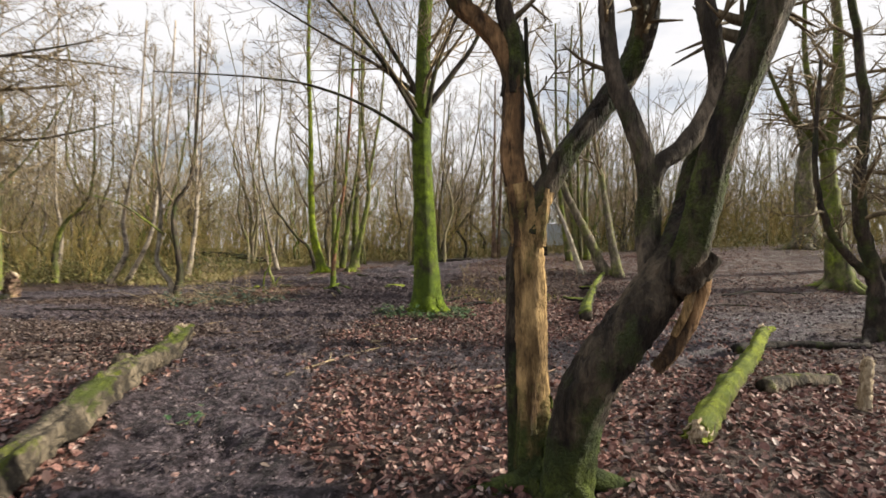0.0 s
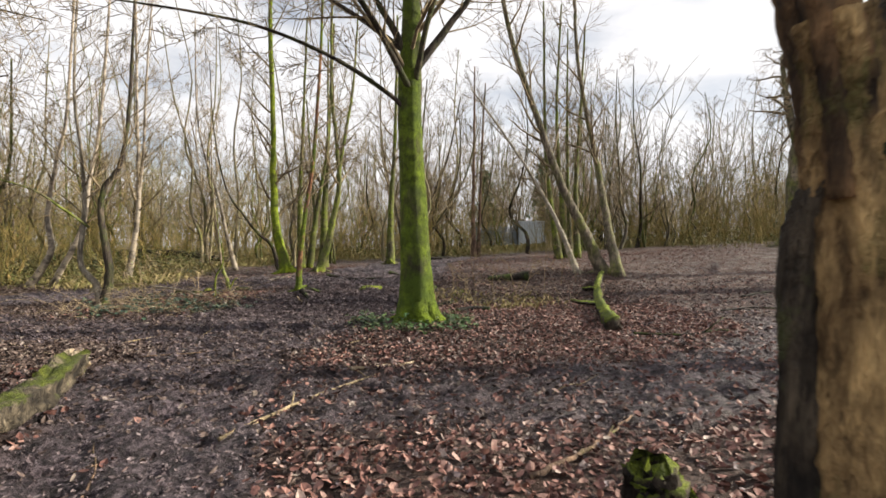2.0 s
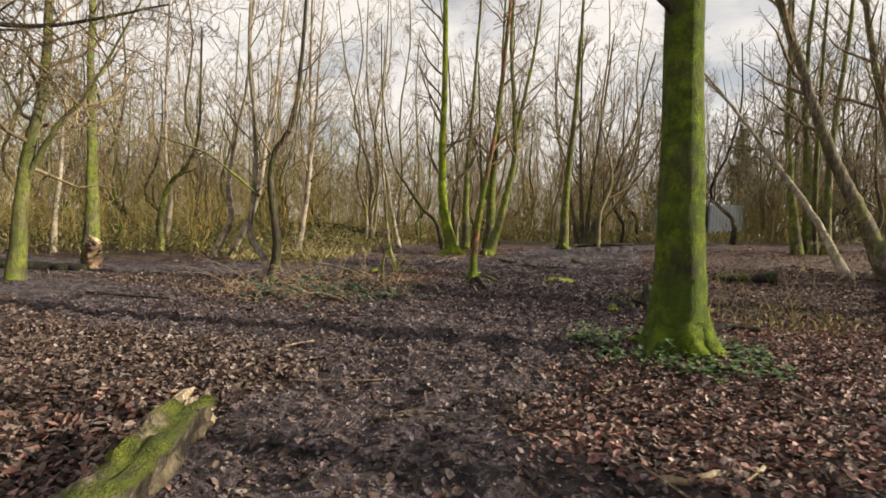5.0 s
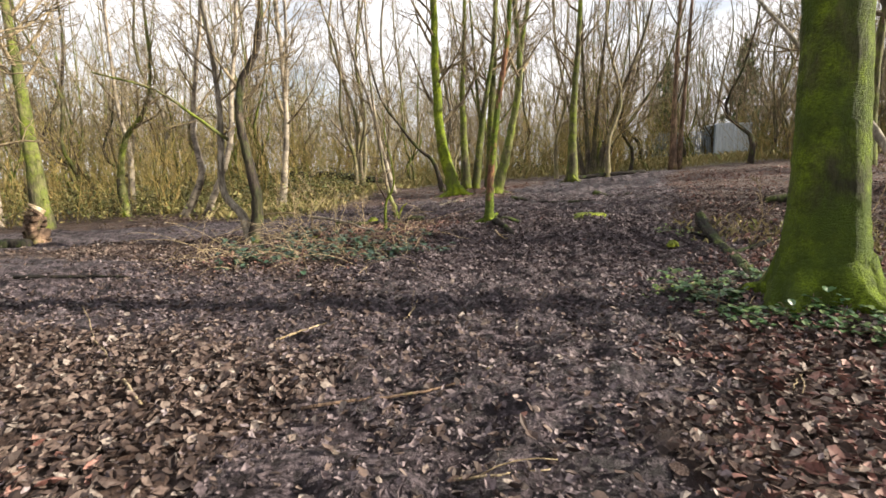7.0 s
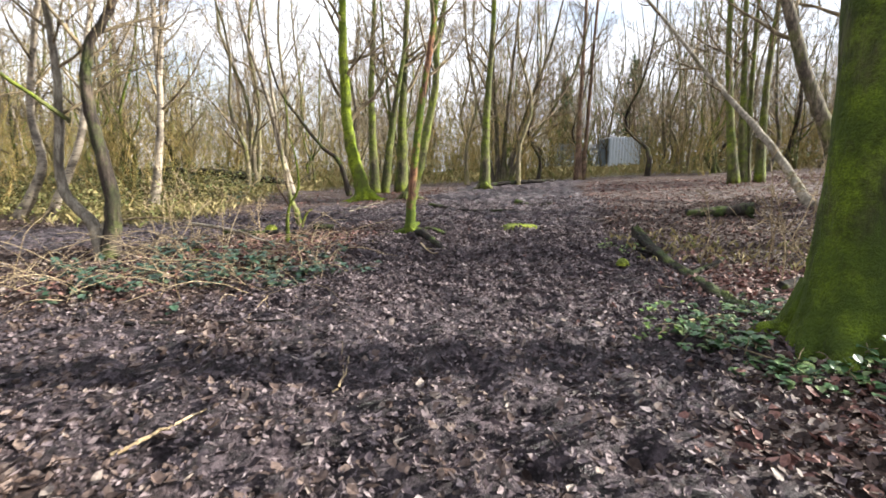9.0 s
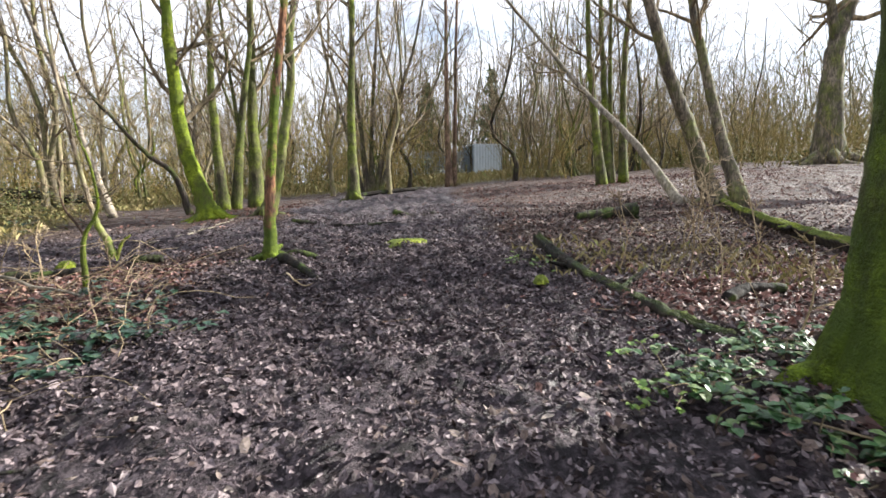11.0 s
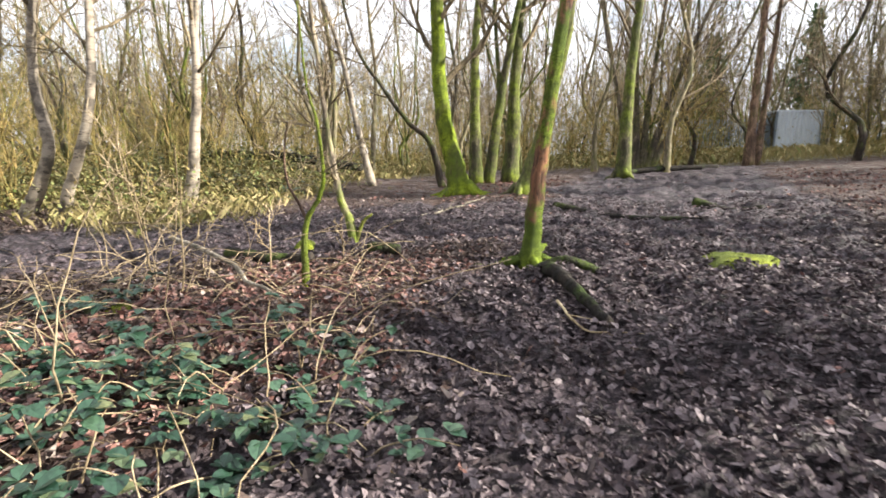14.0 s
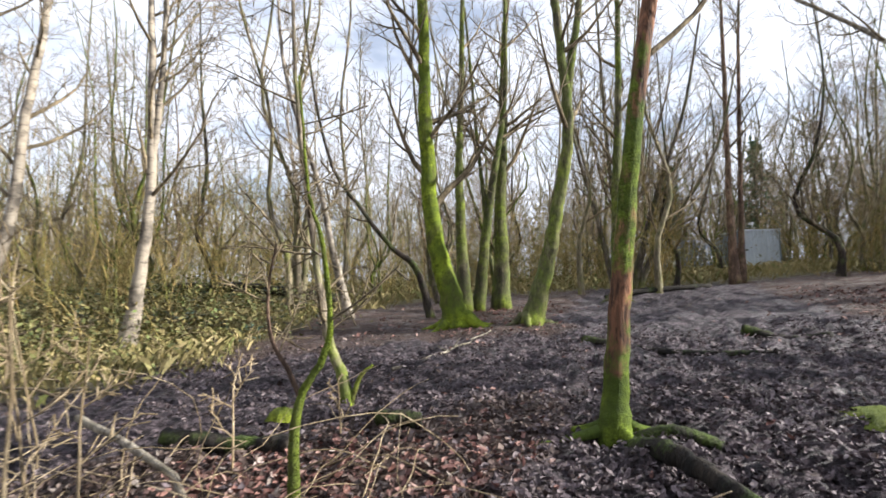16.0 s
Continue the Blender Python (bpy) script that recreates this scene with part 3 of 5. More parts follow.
tree("twin_stemmed_tree", "thick dark leaning trunk of an old gnarled hawthorn", [
    ([(0.78, 3.25, 0), (0.80, 3.12, 0.40), (0.85, 2.97, 0.77), (1.03, 2.88, 1.10), (1.24, 2.87, 1.40), (1.40, 2.97, 1.62), (1.53, 3.10, 1.82), (1.64, 3.2, 2.13), (1.82, 3.2, 2.56), (1.98, 3.2, 2.95), (2.10, 3.2, 3.4)], 0.155, 0.105, 4, 0.9, 1.3, 1),
    ([(1.22, 2.84, 1.36), (1.32, 2.72, 1.55), (1.36, 2.64, 1.80), (1.40, 2.6, 2.05), (1.49, 2.52, 2.43), (1.59, 2.46, 2.73), (1.72, 2.4, 3.2)], 0.095, 0.075, 4, 0.88, 1.2, 1),
    ([(1.22, 2.94, 1.38), (1.235, 3.04, 1.72), (1.247, 3.05, 1.96), (1.21, 3.05, 2.18), (1.10, 3.08, 2.51), (1.03, 3.1, 2.73), (0.99, 3.1, 3.1), (0.97, 3.1, 3.7)], 0.075, 0.04, 3, 0.7, 0.8, 1, WEATHERED),
    ([(1.25, 3.05, 1.95), (1.30, 3.05, 2.12), (1.46, 3.07, 2.24), (1.60, 3.10, 2.42), (1.70, 3.12, 2.66), (1.66, 3.12, 2.95), (1.62, 3.15, 3.25), (1.58, 3.2, 3.9)], 0.06, 0.055, 4, 0.7, 0.9, 1, WEATHERED),
    ([(1.27, 2.78, 1.40), (1.37, 2.74, 1.47), (1.46, 2.71, 1.58)], 0.10, 0.055, 0, 0.5, 1, 1),
    ([(1.42, 2.76, 1.50), (1.41, 2.76, 1.36), (1.36, 2.77, 1.20), (1.27, 2.79, 1.02), (1.20, 2.82, 0.92)], 0.055, 0.04, 0, 0.5, 1, 1, WOOD_STAINED),
    ([(1.36, 2.73, 1.46), (1.33, 2.73, 1.28), (1.27, 2.76, 1.12)], 0.03, 0.018, 0, 0.5, 1, 1, WOOD_TAN),
    ([(1.66, 2.45, 2.90), (1.78, 2.45, 2.97), (1.88, 2.45, 2.99)], 0.08, 0.05, 0, 0.5, 1, 1),
], BARK_GNARLED, seed=6, roots_n=6, sides=32, lumps=0.03, foot=1.25, flutes=0.10)

tree("mossy_tree", "slim curved trunk coated in yellow-green moss", [
    ([(-5.95, 23.9, 0.4), (-6.15, 23.9, 1.2), (-6.45, 23.9, 2.5), (-6.55, 23.9, 4.2), (-6.58, 23.9, 6.5), (-6.72, 23.9, 11), (-6.7, 23.9, 15)], 0.215, 0.06, 16, 0.35, 3.0, 2)],
    MOSS_BARK, seed=12, roots_n=5, foot=1.5, crown=BARE)
tree("slanting_tree", "slanting forked tree with green-filmed bark", [
    ([(-4.6, 23.8, 0.4), (-4.27, 23.8, 1.5), (-4.03, 23.8, 2.6), (-3.76, 23.8, 4.2), (-3.85, 23.8, 5.8), (-4.1, 23.8, 8.5), (-4.1, 23.8, 12)], 0.16, 0.05, 10, 0.45, 2.6, 2),
    ([(-3.80, 23.8, 4.6), (-3.55, 23.85, 6.2), (-3.2, 23.9, 8.5), (-3.0, 24, 12)], 0.09, 0.03, 8, 0.3, 2.4, 2)],
    BARK_ALGAE, seed=13, roots_n=4, crown=BARE)
tree("flaky_barked_tree", "straight thin tree with flaking orange bark and mossy foot", [
    ([(-4.18, 18.3, 0.1), (-4.15, 18.25, 0.7), (-4.06, 18.2, 1.8), (-3.9, 18.2, 3.0), (-3.7, 18.2, 4.5), (-3.5, 18.2, 8), (-3.4, 18.2, 12)], 0.088, 0.035, 11, 0.5, 2.4, 2),
    ([(-4.1, 18.15, 0.2), (-3.95, 17.7, 0.19), (-3.75, 17.2, 0.14), (-3.5, 16.6, 0.03)], 0.085, 0.04, 0, 0.5, 1, 1, LOG_DARK),
    ([(-4.1, 18.25, 0.22), (-3.8, 18.1, 0.2), (-3.45, 18.05, 0.12)], 0.07, 0.04, 0, 0.5, 1, 1, LOG_DARK)],
    BARK_FLAKY, seed=14, roots_n=5, lean_roots=3.2, foot=1.6, crown=BARE)
tree("leaning_tree", "pair of grey-brown trunks leaning together from one foot", [
    ([(6.6, 20.5, 0.5), (5.7, 20.5, 2.4), (4.85, 20.5, 4.1), (3.9, 20.5, 6.7), (3.0, 20.6, 9.5), (2.4, 20.7, 12.5)], 0.18, 0.06, 14, 0.4, 3.2, 2),
    ([(6.95, 20.0, 0.5), (6.8, 20.7, 2.4), (6.65, 21.3, 4.6), (6.5, 21.5, 5.6), (6.0, 21.8, 8.8), (5.8, 21.9, 12.5)], 0.155, 0.05, 14, 0.35, 3.0, 2)],
    BARK_GREY, seed=15, roots_n=5, crown=BARE)
tree("leaning_tree", "slender pale trunk leaning far over to one side", [
    ([(5.6, 20.5, 0.5), (5.5, 22.3, 2.2), (5.25, 25.0, 4.3), (4.1, 27.3, 7.2), (2.6, 30, 10.5)], 0.115, 0.04, 12, 0.4, 2.6, 2)],
    BARK_PALE, seed=16, roots_n=4, foot=1.3, crown=BARE)
tree("forked_sapling", "crooked twin-stemmed young tree with pale greenish bark", [
    ([(-8.5, 15.55, 0), (-8.75, 15.6, 0.55), (-9.12, 15.6, 1.1), (-9.03, 15.6, 2.5), (-9.1, 15.6, 3.8), (-9.3, 15.6, 5.5), (-9.3, 15.7, 8)], 0.085, 0.025, 9, 0.4, 1.9, 2, BARK_PALE),
    ([(-8.48, 15.55, 0), (-8.40, 15.6, 0.9), (-8.6, 15.6, 2.15), (-8.55, 15.6, 3.0), (-8.1, 15.6, 3.75), (-7.9, 15.6, 5.5), (-7.8, 15.6, 8)], 0.10, 0.03, 9, 0.4, 1.9, 2, BARK_DARK),
    ([(-8.9, 15.6, 2.0), (-9.3, 15.3, 2.4), (-9.9, 15.0, 2.9), (-10.8, 14.6, 3.2)], 0.035, 0.015, 5, 0.3, 0.9, 1)],
    BARK_ALGAE, seed=17, roots_n=4, crown=BARE)
tree("mossy_sapling", "small Y-shaped sapling furred with bright moss", [
    ([(-6.25, 16.95, 0.1), (-6.23, 16.9, 0.47), (-6.18, 16.9, 0.73), (-6.06, 16.9, 0.93), (-6.01, 16.9, 1.14), (-6.06, 16.9, 1.61), (-6.14, 16.9, 1.9), (-6.2, 16.9, 2.6)], 0.032, 0.007, 7, 0.5, 0.7, 1),
    ([(-6.19, 16.9, 0.70), (-6.27, 16.9, 0.87), (-6.37, 16.9, 1.05), (-6.39, 16.9, 1.31), (-6.33, 16.88, 1.6)], 0.017, 0.006, 5, 0.3, 0.5, 1, BARK_BROWN)],
    MOSS_BARK, seed=18, sides=9, category="sapling", foot=1.4)
tree("mossy_sapling", "thin pale-barked sapling leaning over its mossy foot", [
    ([(-6.66, 19.2, 0.15), (-6.73, 19.2, 0.39), (-6.86, 19.2, 0.72), (-6.95, 19.2, 1.19), (-7.04, 19.2, 1.8), (-7.2, 19.2, 3.18), (-7.26, 19.2, 4.15), (-7.3, 19.2, 7.0)], 0.062, 0.015, 9, 0.35, 1.4, 2),
    ([(-6.67, 19.2, 0.2), (-6.54, 19.2, 0.36), (-6.4, 19.2, 0.50)], 0.032, 0.014, 0, 0.5, 1, 1, LOG_GREEN)],
    SAPLING_BARK, seed=19, sides=9, category="sapling", foot=1.4)
tree("grey_stemmed_tree", "tall straight stem with green-filmed bark behind others", [
    ([(-6.1, 27.3, 0.5), (-6.2, 27.3, 3.8), (-6.1, 27.3, 6.6), (-5.9, 27.3, 13)], 0.15, 0.04, 12, 0.35, 2.8, 2)], BARK_ALGAE, seed=20, crown=BARE, group="stems behind the mossy tree")
tree("grey_stemmed_tree", "forked grey-green stem standing among sister stems", [
    ([(-5.8, 27.6, 0.5), (-5.4, 27.5, 3.5), (-5.1, 27.5, 5.2), (-4.9, 27.5, 7), (-4.9, 27.5, 12)], 0.13, 0.04, 11, 0.35, 2.6, 2),
    ([(-5.5, 27.5, 2.9), (-5.7, 27.6, 5), (-6.0, 27.7, 9)], 0.07, 0.03, 7, 0.3, 2.0, 2)], BARK_ALGAE, seed=21, crown=BARE, group="stems behind the mossy tree")
tree("grey_stemmed_tree", "stout upright stem with patchy green moss", [
    ([(-5.15, 28.0, 0.5), (-5.1, 28, 4), (-4.95, 28, 7), (-4.7, 28, 13)], 0.19, 0.05, 12, 0.35, 2.8, 2)], BARK_ALGAE, seed=22, crown=BARE, group="stems behind the mossy tree")
tree("arching_tree", "dark thin stem arching low over the undergrowth", [
    ([(-6.75, 25.6, 0.4), (-7.07, 25.5, 1.6), (-7.67, 25.5, 2.15), (-8.34, 25.5, 3.0), (-9.16, 25.5, 4.3), (-9.7, 25.5, 7), (-9.9, 25.5, 10)], 0.075, 0.02, 10, 0.3, 1.8, 2)], BARK_DARK, seed=23, crown=BARE)
tree("birch_tree", "slim leaning birch with pale flaking bark", [
    ([(-8.7, 25.6, 0.4), (-9.15, 25.6, 2.2), (-9.5, 25.6, 3.8), (-10.2, 25.6, 6), (-10.5, 25.6, 8), (-10.6, 25.6, 12)], 0.085, 0.025, 10, 0.4, 2.0, 2)], BIRCH, seed=24, crown=BARE, group="birches")
tree("birch_tree", "tall pale birch with a greenish foot in dry grass", [
    ([(-11.56, 22, 0.1), (-11.32, 22, 1.4), (-11.14, 22, 2.9), (-11.13, 22, 4.9), (-11.2, 22, 7), (-11.3, 22, 13)], 0.115, 0.035, 12, 0.35, 2.4, 2),
    ([(-11.14, 22, 3.2), (-10.98, 22.05, 5), (-10.9, 22.1, 8), (-10.7, 22.2, 12)], 0.06, 0.025, 7, 0.3, 2.0, 2)], BIRCH, seed=25, crown=BARE, group="birches")
tree("birch_tree", "birch trunk with white papery bark and dark scars", [
    ([(-13.5, 20.8, 0), (-13.05, 20.6, 0.6), (-12.25, 20.5, 2.14), (-11.97, 20.5, 4.04), (-11.64, 20.5, 5.93), (-11.3, 20.5, 11)], 0.105, 0.035, 11, 0.4, 2.4, 2)], BIRCH, seed=26, crown=BARE, group="birches")
tree("birch_tree", "crooked birch with cream bark among brush", [
    ([(-14.1, 20.5, 0), (-13.3, 20.5, 1.3), (-13.42, 20.5, 2.7), (-13.08, 20.5, 4.66), (-12.8, 20.5, 6.1), (-12.5, 20.5, 11)], 0.105, 0.035, 11, 0.4, 2.4, 2)], BIRCH, seed=27, crown=BARE, group="birches")
tree("birch_tree", "thin white birch stem in the grassy undergrowth", [
    ([(-17.2, 21.8, 0), (-17.0, 21.8, 2.2), (-17.3, 21.8, 4.5), (-17.2, 21.8, 12)], 0.10, 0.03, 11, 0.4, 2.2, 2)], BIRCH, seed=28, crown=BARE, group="birches")
tree("crooked_tree", "crooked mossy-footed tree with a sideways limb", [
    ([(-16.3, 20.6, 0), (-16.3, 20.6, 1.5), (-15.9, 20.6, 2.6), (-15.1, 20.5, 3.3), (-14.6, 20.4, 4.6), (-14.5, 20.3, 8)], 0.12, 0.03, 10, 0.4, 2.0, 2)], BARK_ALGAE, seed=29, crown=BARE)
tree("ivy_clad_tree", "straight dark trunk hung with dull ivy", [
    ([(-16.4, 17.9, 0), (-16.4, 17.9, 3), (-16.5, 17.9, 6), (-16.4, 17.9, 14)], 0.19, 0.05, 13, 0.4, 2.6, 2)], BARK_ALGAE, seed=30, crown=BARE)
tree("mossy_tree", "straight slim trunk with moss up one side", [
    ([(-1.8, 29, 0.8), (-1.78, 29, 3.8), (-1.6, 29, 7.4), (-1.5, 29, 14)], 0.18, 0.05, 12, 0.4, 2.6, 2)], BARK_ALGAE, seed=31, crown=BARE, roots_n=4)
tree("coppiced_tree", "old coppice stool with many rising and outflung stems", [
    ([(-0.8, 33, 0.9), (-0.95, 33, 3.2), (-1.2, 33, 6.5), (-1.4, 33, 12)], 0.13, 0.04, 9, 0.35, 2.4, 2),
    ([(-0.6, 33, 0.9), (-0.5, 33, 3.5), (-0.2, 33, 7), (0.2, 33, 12)], 0.12, 0.04, 9, 0.35, 2.4, 2),
    ([(-0.45, 33, 0.9), (0.1, 33, 3.0), (0.7, 33, 4.9), (1.6, 33, 7.5), (2.3, 33, 11)], 0.12, 0.035, 9, 0.35, 2.4, 2),
    ([(-0.3, 33, 0.9), (0.4, 32.9, 2.4), (1.4, 32.8, 3.9), (2.6, 32.8, 6.0), (3.4, 32.8, 9)], 0.11, 0.03, 9, 0.3, 2.2, 2),
    ([(-1.0, 33.2, 0.9), (-1.6, 33.2, 3.5), (-2.4, 33.3, 7), (-2.8, 33.4, 11)], 0.10, 0.03, 8, 0.35, 2.2, 2)], BARK_GREY, seed=32, crown=BARE)
tree("brown_barked_tree", "red-brown twin stems rising straight from bare soil", [
    ([(3.2, 33.4, 1.0), (3.15, 33.4, 4.4), (3.2, 33.4, 9), (3.2, 33.4, 13)], 0.14, 0.04, 11, 0.4, 2.0, 2),
    ([(3.5, 33.5, 1.0), (3.6, 33.5, 4.4), (3.75, 33.5, 9), (3.9, 33.5, 12)], 0.11, 0.04, 9, 0.4, 2.0, 2)], BARK_BROWN, seed=33, crown=BARE)
tree("coppiced_tree", "cluster of straight dark stems with mossy feet", [
    ([(6.2, 25, 1.0), (5.75, 25, 4.0), (5.5, 25, 7), (5.4, 25, 13)], 0.14, 0.04, 10, 0.35, 2.4, 2),
    ([(6.6, 25.2, 1.0), (6.3, 25.2, 4.5), (6.1, 25.2, 8), (6.3, 25.2, 13)], 0.12, 0.04, 10, 0.35, 2.4, 2),
    ([(7.1, 25.1, 1.0), (7.0, 25.1, 4.5), (7.2, 25.1, 8), (7.4, 25.1, 12)], 0.12, 0.04, 10, 0.35, 2.4, 2),
    ([(6.9, 25.5, 1.0), (6.75, 25.5, 4.5), (6.7, 25.5, 8), (6.7, 25.5, 12)], 0.09, 0.03, 8, 0.35, 2.2, 2)], BARK_ALGAE, seed=34, crown=BARE)
GNARLED = dict(spread=0.7, up=0.06, lengths=(0.6, 1.2), bend=0.3, thick=0.6)
tree("gnarled_oak", "old oak with crooked spreading limbs and mossy trunk", [
    ([(13.85, 17.5, 0.3), (13.55, 17.5, 2.9), (13.38, 17.5, 5.0), (13.75, 17.5, 7.8), (13.5, 17.5, 11)], 0.33, 0.12, 10, 0.45, 3.2, 2),
    ([(13.4, 17.5, 4.6), (12.6, 17.2, 5.6), (11.6, 17.0, 6.4), (10.6, 16.8, 8.2)], 0.15, 0.05, 9, 0.25, 2.4, 2),
    ([(13.4, 17.5, 4.8), (12.9, 17.4, 6.4), (12.4, 17.3, 8.4), (12.3, 17.2, 11)], 0.15, 0.05, 8, 0.25, 2.4, 2),
    ([(13.45, 17.5, 5.0), (14.4, 17.4, 6.0), (15.4, 17.3, 7.6), (15.8, 17.2, 10)], 0.15, 0.05, 8, 0.25, 2.4, 2)], BARK_ALGAE, seed=35, roots_n=6, crown=GNARLED)
tree("gnarled_oak", "broad distant oak forking into two heavy limbs", [
    ([(20.3, 28, 1.8), (20.1, 28, 5), (20.3, 28, 7.5), (21.2, 28, 10), (22, 28, 13)], 0.52, 0.16, 10, 0.55, 4.0, 2),
    ([(20.2, 28, 7), (19.6, 28, 9.2), (19.2, 28, 12)], 0.24, 0.1, 8, 0.3, 3.4, 2)], BARK_GREY, seed=36, roots_n=5, crown=GNARLED)
tree("gnarled_oak", "bent trunk with a sinuous outline on the far slope", [
    ([(18.9, 20.4, 0.9), (18.6, 20.4, 2.5), (18.15, 20.4, 4.9), (18.5, 20.4, 9), (18.0, 20.4, 12.5)], 0.27, 0.1, 10, 0.4, 3.0, 2)], BARK_GREY, seed=37, roots_n=4, crown=GNARLED)
tree("gnarled_tree", "low dark tree forking into many crooked mossy limbs", [
    ([(7.8, 8.95, 0), (7.75, 8.95, 0.6), (7.7, 8.95, 1.2), (7.4, 8.95, 2.4), (7.5, 8.95, 4.2), (7.2, 8.95, 6.5)], 0.19, 0.06, 8, 0.35, 2.2, 2),
    ([(7.7, 8.95, 1.1), (7.2, 8.9, 1.5), (6.75, 8.85, 2.1), (6.5, 8.8, 3.2), (6.6, 8.8, 5)], 0.09, 0.03, 7, 0.3, 1.6, 2),
    ([(7.75, 8.95, 1.1), (8.2, 8.9, 2.0), (8.1, 8.9, 3.4), (8.5, 8.9, 5.5)], 0.12, 0.04, 7, 0.3, 1.9, 2),
    ([(7.75, 8.95, 1.0), (8.6, 9.0, 1.6), (9.4, 9.1, 2.8), (9.8, 9.2, 5)], 0.11, 0.04, 7, 0.3, 1.9, 2)], BARK_DARK, seed=38, roots_n=4, crown=GNARLED)
tree("overhanging_tree", "spreading tree with long dark low branches", [
    ([(-10.6, 8.6, 0), (-10.5, 8.6, 2.4), (-10.3, 8.7, 4.4), (-10.4, 8.7, 8), (-10.3, 8.7, 12)], 0.22, 0.06, 11, 0.4, 3.2, 2),
    ([(-10.4, 8.7, 3.2), (-9.6, 9.3, 3.7), (-8.6, 10.2, 3.8), (-7.4, 11.1, 4.4)], 0.06, 0.012, 26, 0.1, 2.5, 2),
    ([(-10.4, 8.7, 3.9), (-9.4, 8.9, 4.8), (-8.3, 9.3, 5.2), (-6.9, 9.6, 5.6)], 0.055, 0.012, 26, 0.1, 2.5, 2),
    ([(-10.4, 8.7, 4.6), (-10.0, 10.4, 5.6), (-9.4, 12.2, 6.2), (-8.8, 14.0, 6.6)], 0.055, 0.012, 26, 0.1, 2.6, 2)], BARK_DARK, seed=39, crown=GNARLED)
tree("grey_stemmed_tree", "grey leaning tree at the edge of the track", [
    ([(-12.9, 13.1, 0), (-12.8, 13.2, 2.2), (-12.4, 13.3, 4.4), (-12.3, 13.3, 8), (-12.5, 13.3, 12)], 0.13, 0.04, 18, 0.25, 2.6, 2),
    ([(-12.8, 13.2, 2.0), (-12.2, 13.4, 3.2), (-11.6, 13.6, 4.0), (-10.6, 13.9, 6.0)], 0.06, 0.015, 14, 0.2, 1.8, 2)], BARK_ALGAE, seed=40, crown=GNARLED)


# ---- the wood around ----
def slender(rng, height, r, kinks, count, reach, levels=2, start=0.28):
    p = [(0, 0, 0)]
    lean = rng.normal(0, 0.05, 2)
    for s in (0.12, 0.25, 0.45, 0.7, 1.0):
        p.append((lean[0] * s * height + rng.normal(0, kinks), lean[1] * s * height + rng.normal(0, kinks), s * height))
    return (p, r, r * 0.22, count, start, reach, levels)


def wood_tree(name, label, stems, material, twig, seed, group, crown=None, sides=7):
    """A tree for the wood, built at the origin and then copied about."""
    rng = np.random.default_rng(seed)
    root = thing(name, (0, 0, 0), label, "tree", group)
    top = Shell()
    for pts, r0, r1, count, low, reach, levels in stems:
        line = curve_through([(pts[0][0], pts[0][1], -0.25)] + list(pts[1:]), 15)
        rad = flare(np.linspace(r0, r1, 15), 15, 1.5)
        sh = Shell()
        tube(sh, line, rad, sides, rng, 0.03, caps=False)
        linked("trunk", sh.mesh("trunk", material), root)
        sprout(top, rng, line, rad, count, low, levels, reach, **(crown or BARE))
    linked("crown", top.mesh("crown", twig), root, "bare twiggy crown")["kind"] = "stuff"
    return root


rw = np.random.default_rng(77)
MODELS = []
for k in range(7):
    bark_m = (BARK_GREY, FAR_BARK, BARK_ALGAE, BARK_GREY, BARK_DARK, FAR_BARK, BARK_BROWN)[k]
    MODELS.append(wood_tree("woodland_tree", ("slender grey-brown bare tree in the winter wood", "thin leafless tree with upswept twigs", "green-filmed young tree standing in brush")[k % 3],
                            [slender(rw, rw.uniform(10, 14), rw.uniform(0.07, 0.12), 0.30, 15, 2.8, 2, 0.2)], bark_m, TWIG, 100 + k, "trees of the wood"))
for k in range(3):
    MODELS.append(wood_tree("birch_tree", "bare birch with white bark in the wood", [slender(rw, rw.uniform(9, 12), rw.uniform(0.06, 0.1), 0.2, 12, 2.2)], BIRCH, TWIG, 120 + k, "birches of the wood"))
for k in range(3):
    stems = []
    for j in range(4):
        th, d = j * 1.3 + rw.random(), 0.15 + 0.15 * rw.random()
        pts, *rest = slender(rw, rw.uniform(8, 12), rw.uniform(0.05, 0.085), 0.24, 7, 2.2, 2, 0.2)
        pts = [(x + math.cos(th) * (d + 0.10 * z), y + math.sin(th) * (d + 0.10 * z), z) for x, y, z in pts]
        stems.append((pts, *rest))
    MODELS.append(wood_tree("coppiced_tree", "many-stemmed coppiced tree, bare in winter", stems, (FAR_BARK, BARK_ALGAE, BARK_GREY)[k], TWIG, 140 + k, "coppiced trees of the wood"))
for k in range(2):
    MODELS.append(wood_tree("hazel_bush", "bushy hazel of thin upright ochre stems",
                            [([(rw.normal(0, 0.12), rw.normal(0, 0.12), 0), (rw.normal(0, 0.3), rw.normal(0, 0.3), 1.4), (rw.normal(0, 0.8), rw.normal(0, 0.8), 3.2), (rw.normal(0, 1.2), rw.normal(0, 1.2), rw.uniform(4, 5.5))],
                              0.025, 0.008, 6, 0.2, 1.3, 1) for _ in range(9)], TWIG_OCHRE, TWIG_OCHRE, 160 + k, "hazel bushes", sides=4))


def spots(rng, count, box, gap, keep):
    found, tries = [], 0
    while len(found) < count and tries < 6000:
        tries += 1
        x, y = rng.uniform(box[0], box[1]), rng.uniform(box[2], box[3])
        if keep(x, y) and all((x - a) ** 2 + (y - b) ** 2 > gap * gap for a, b in found):
            found.append((x, y))
    return found


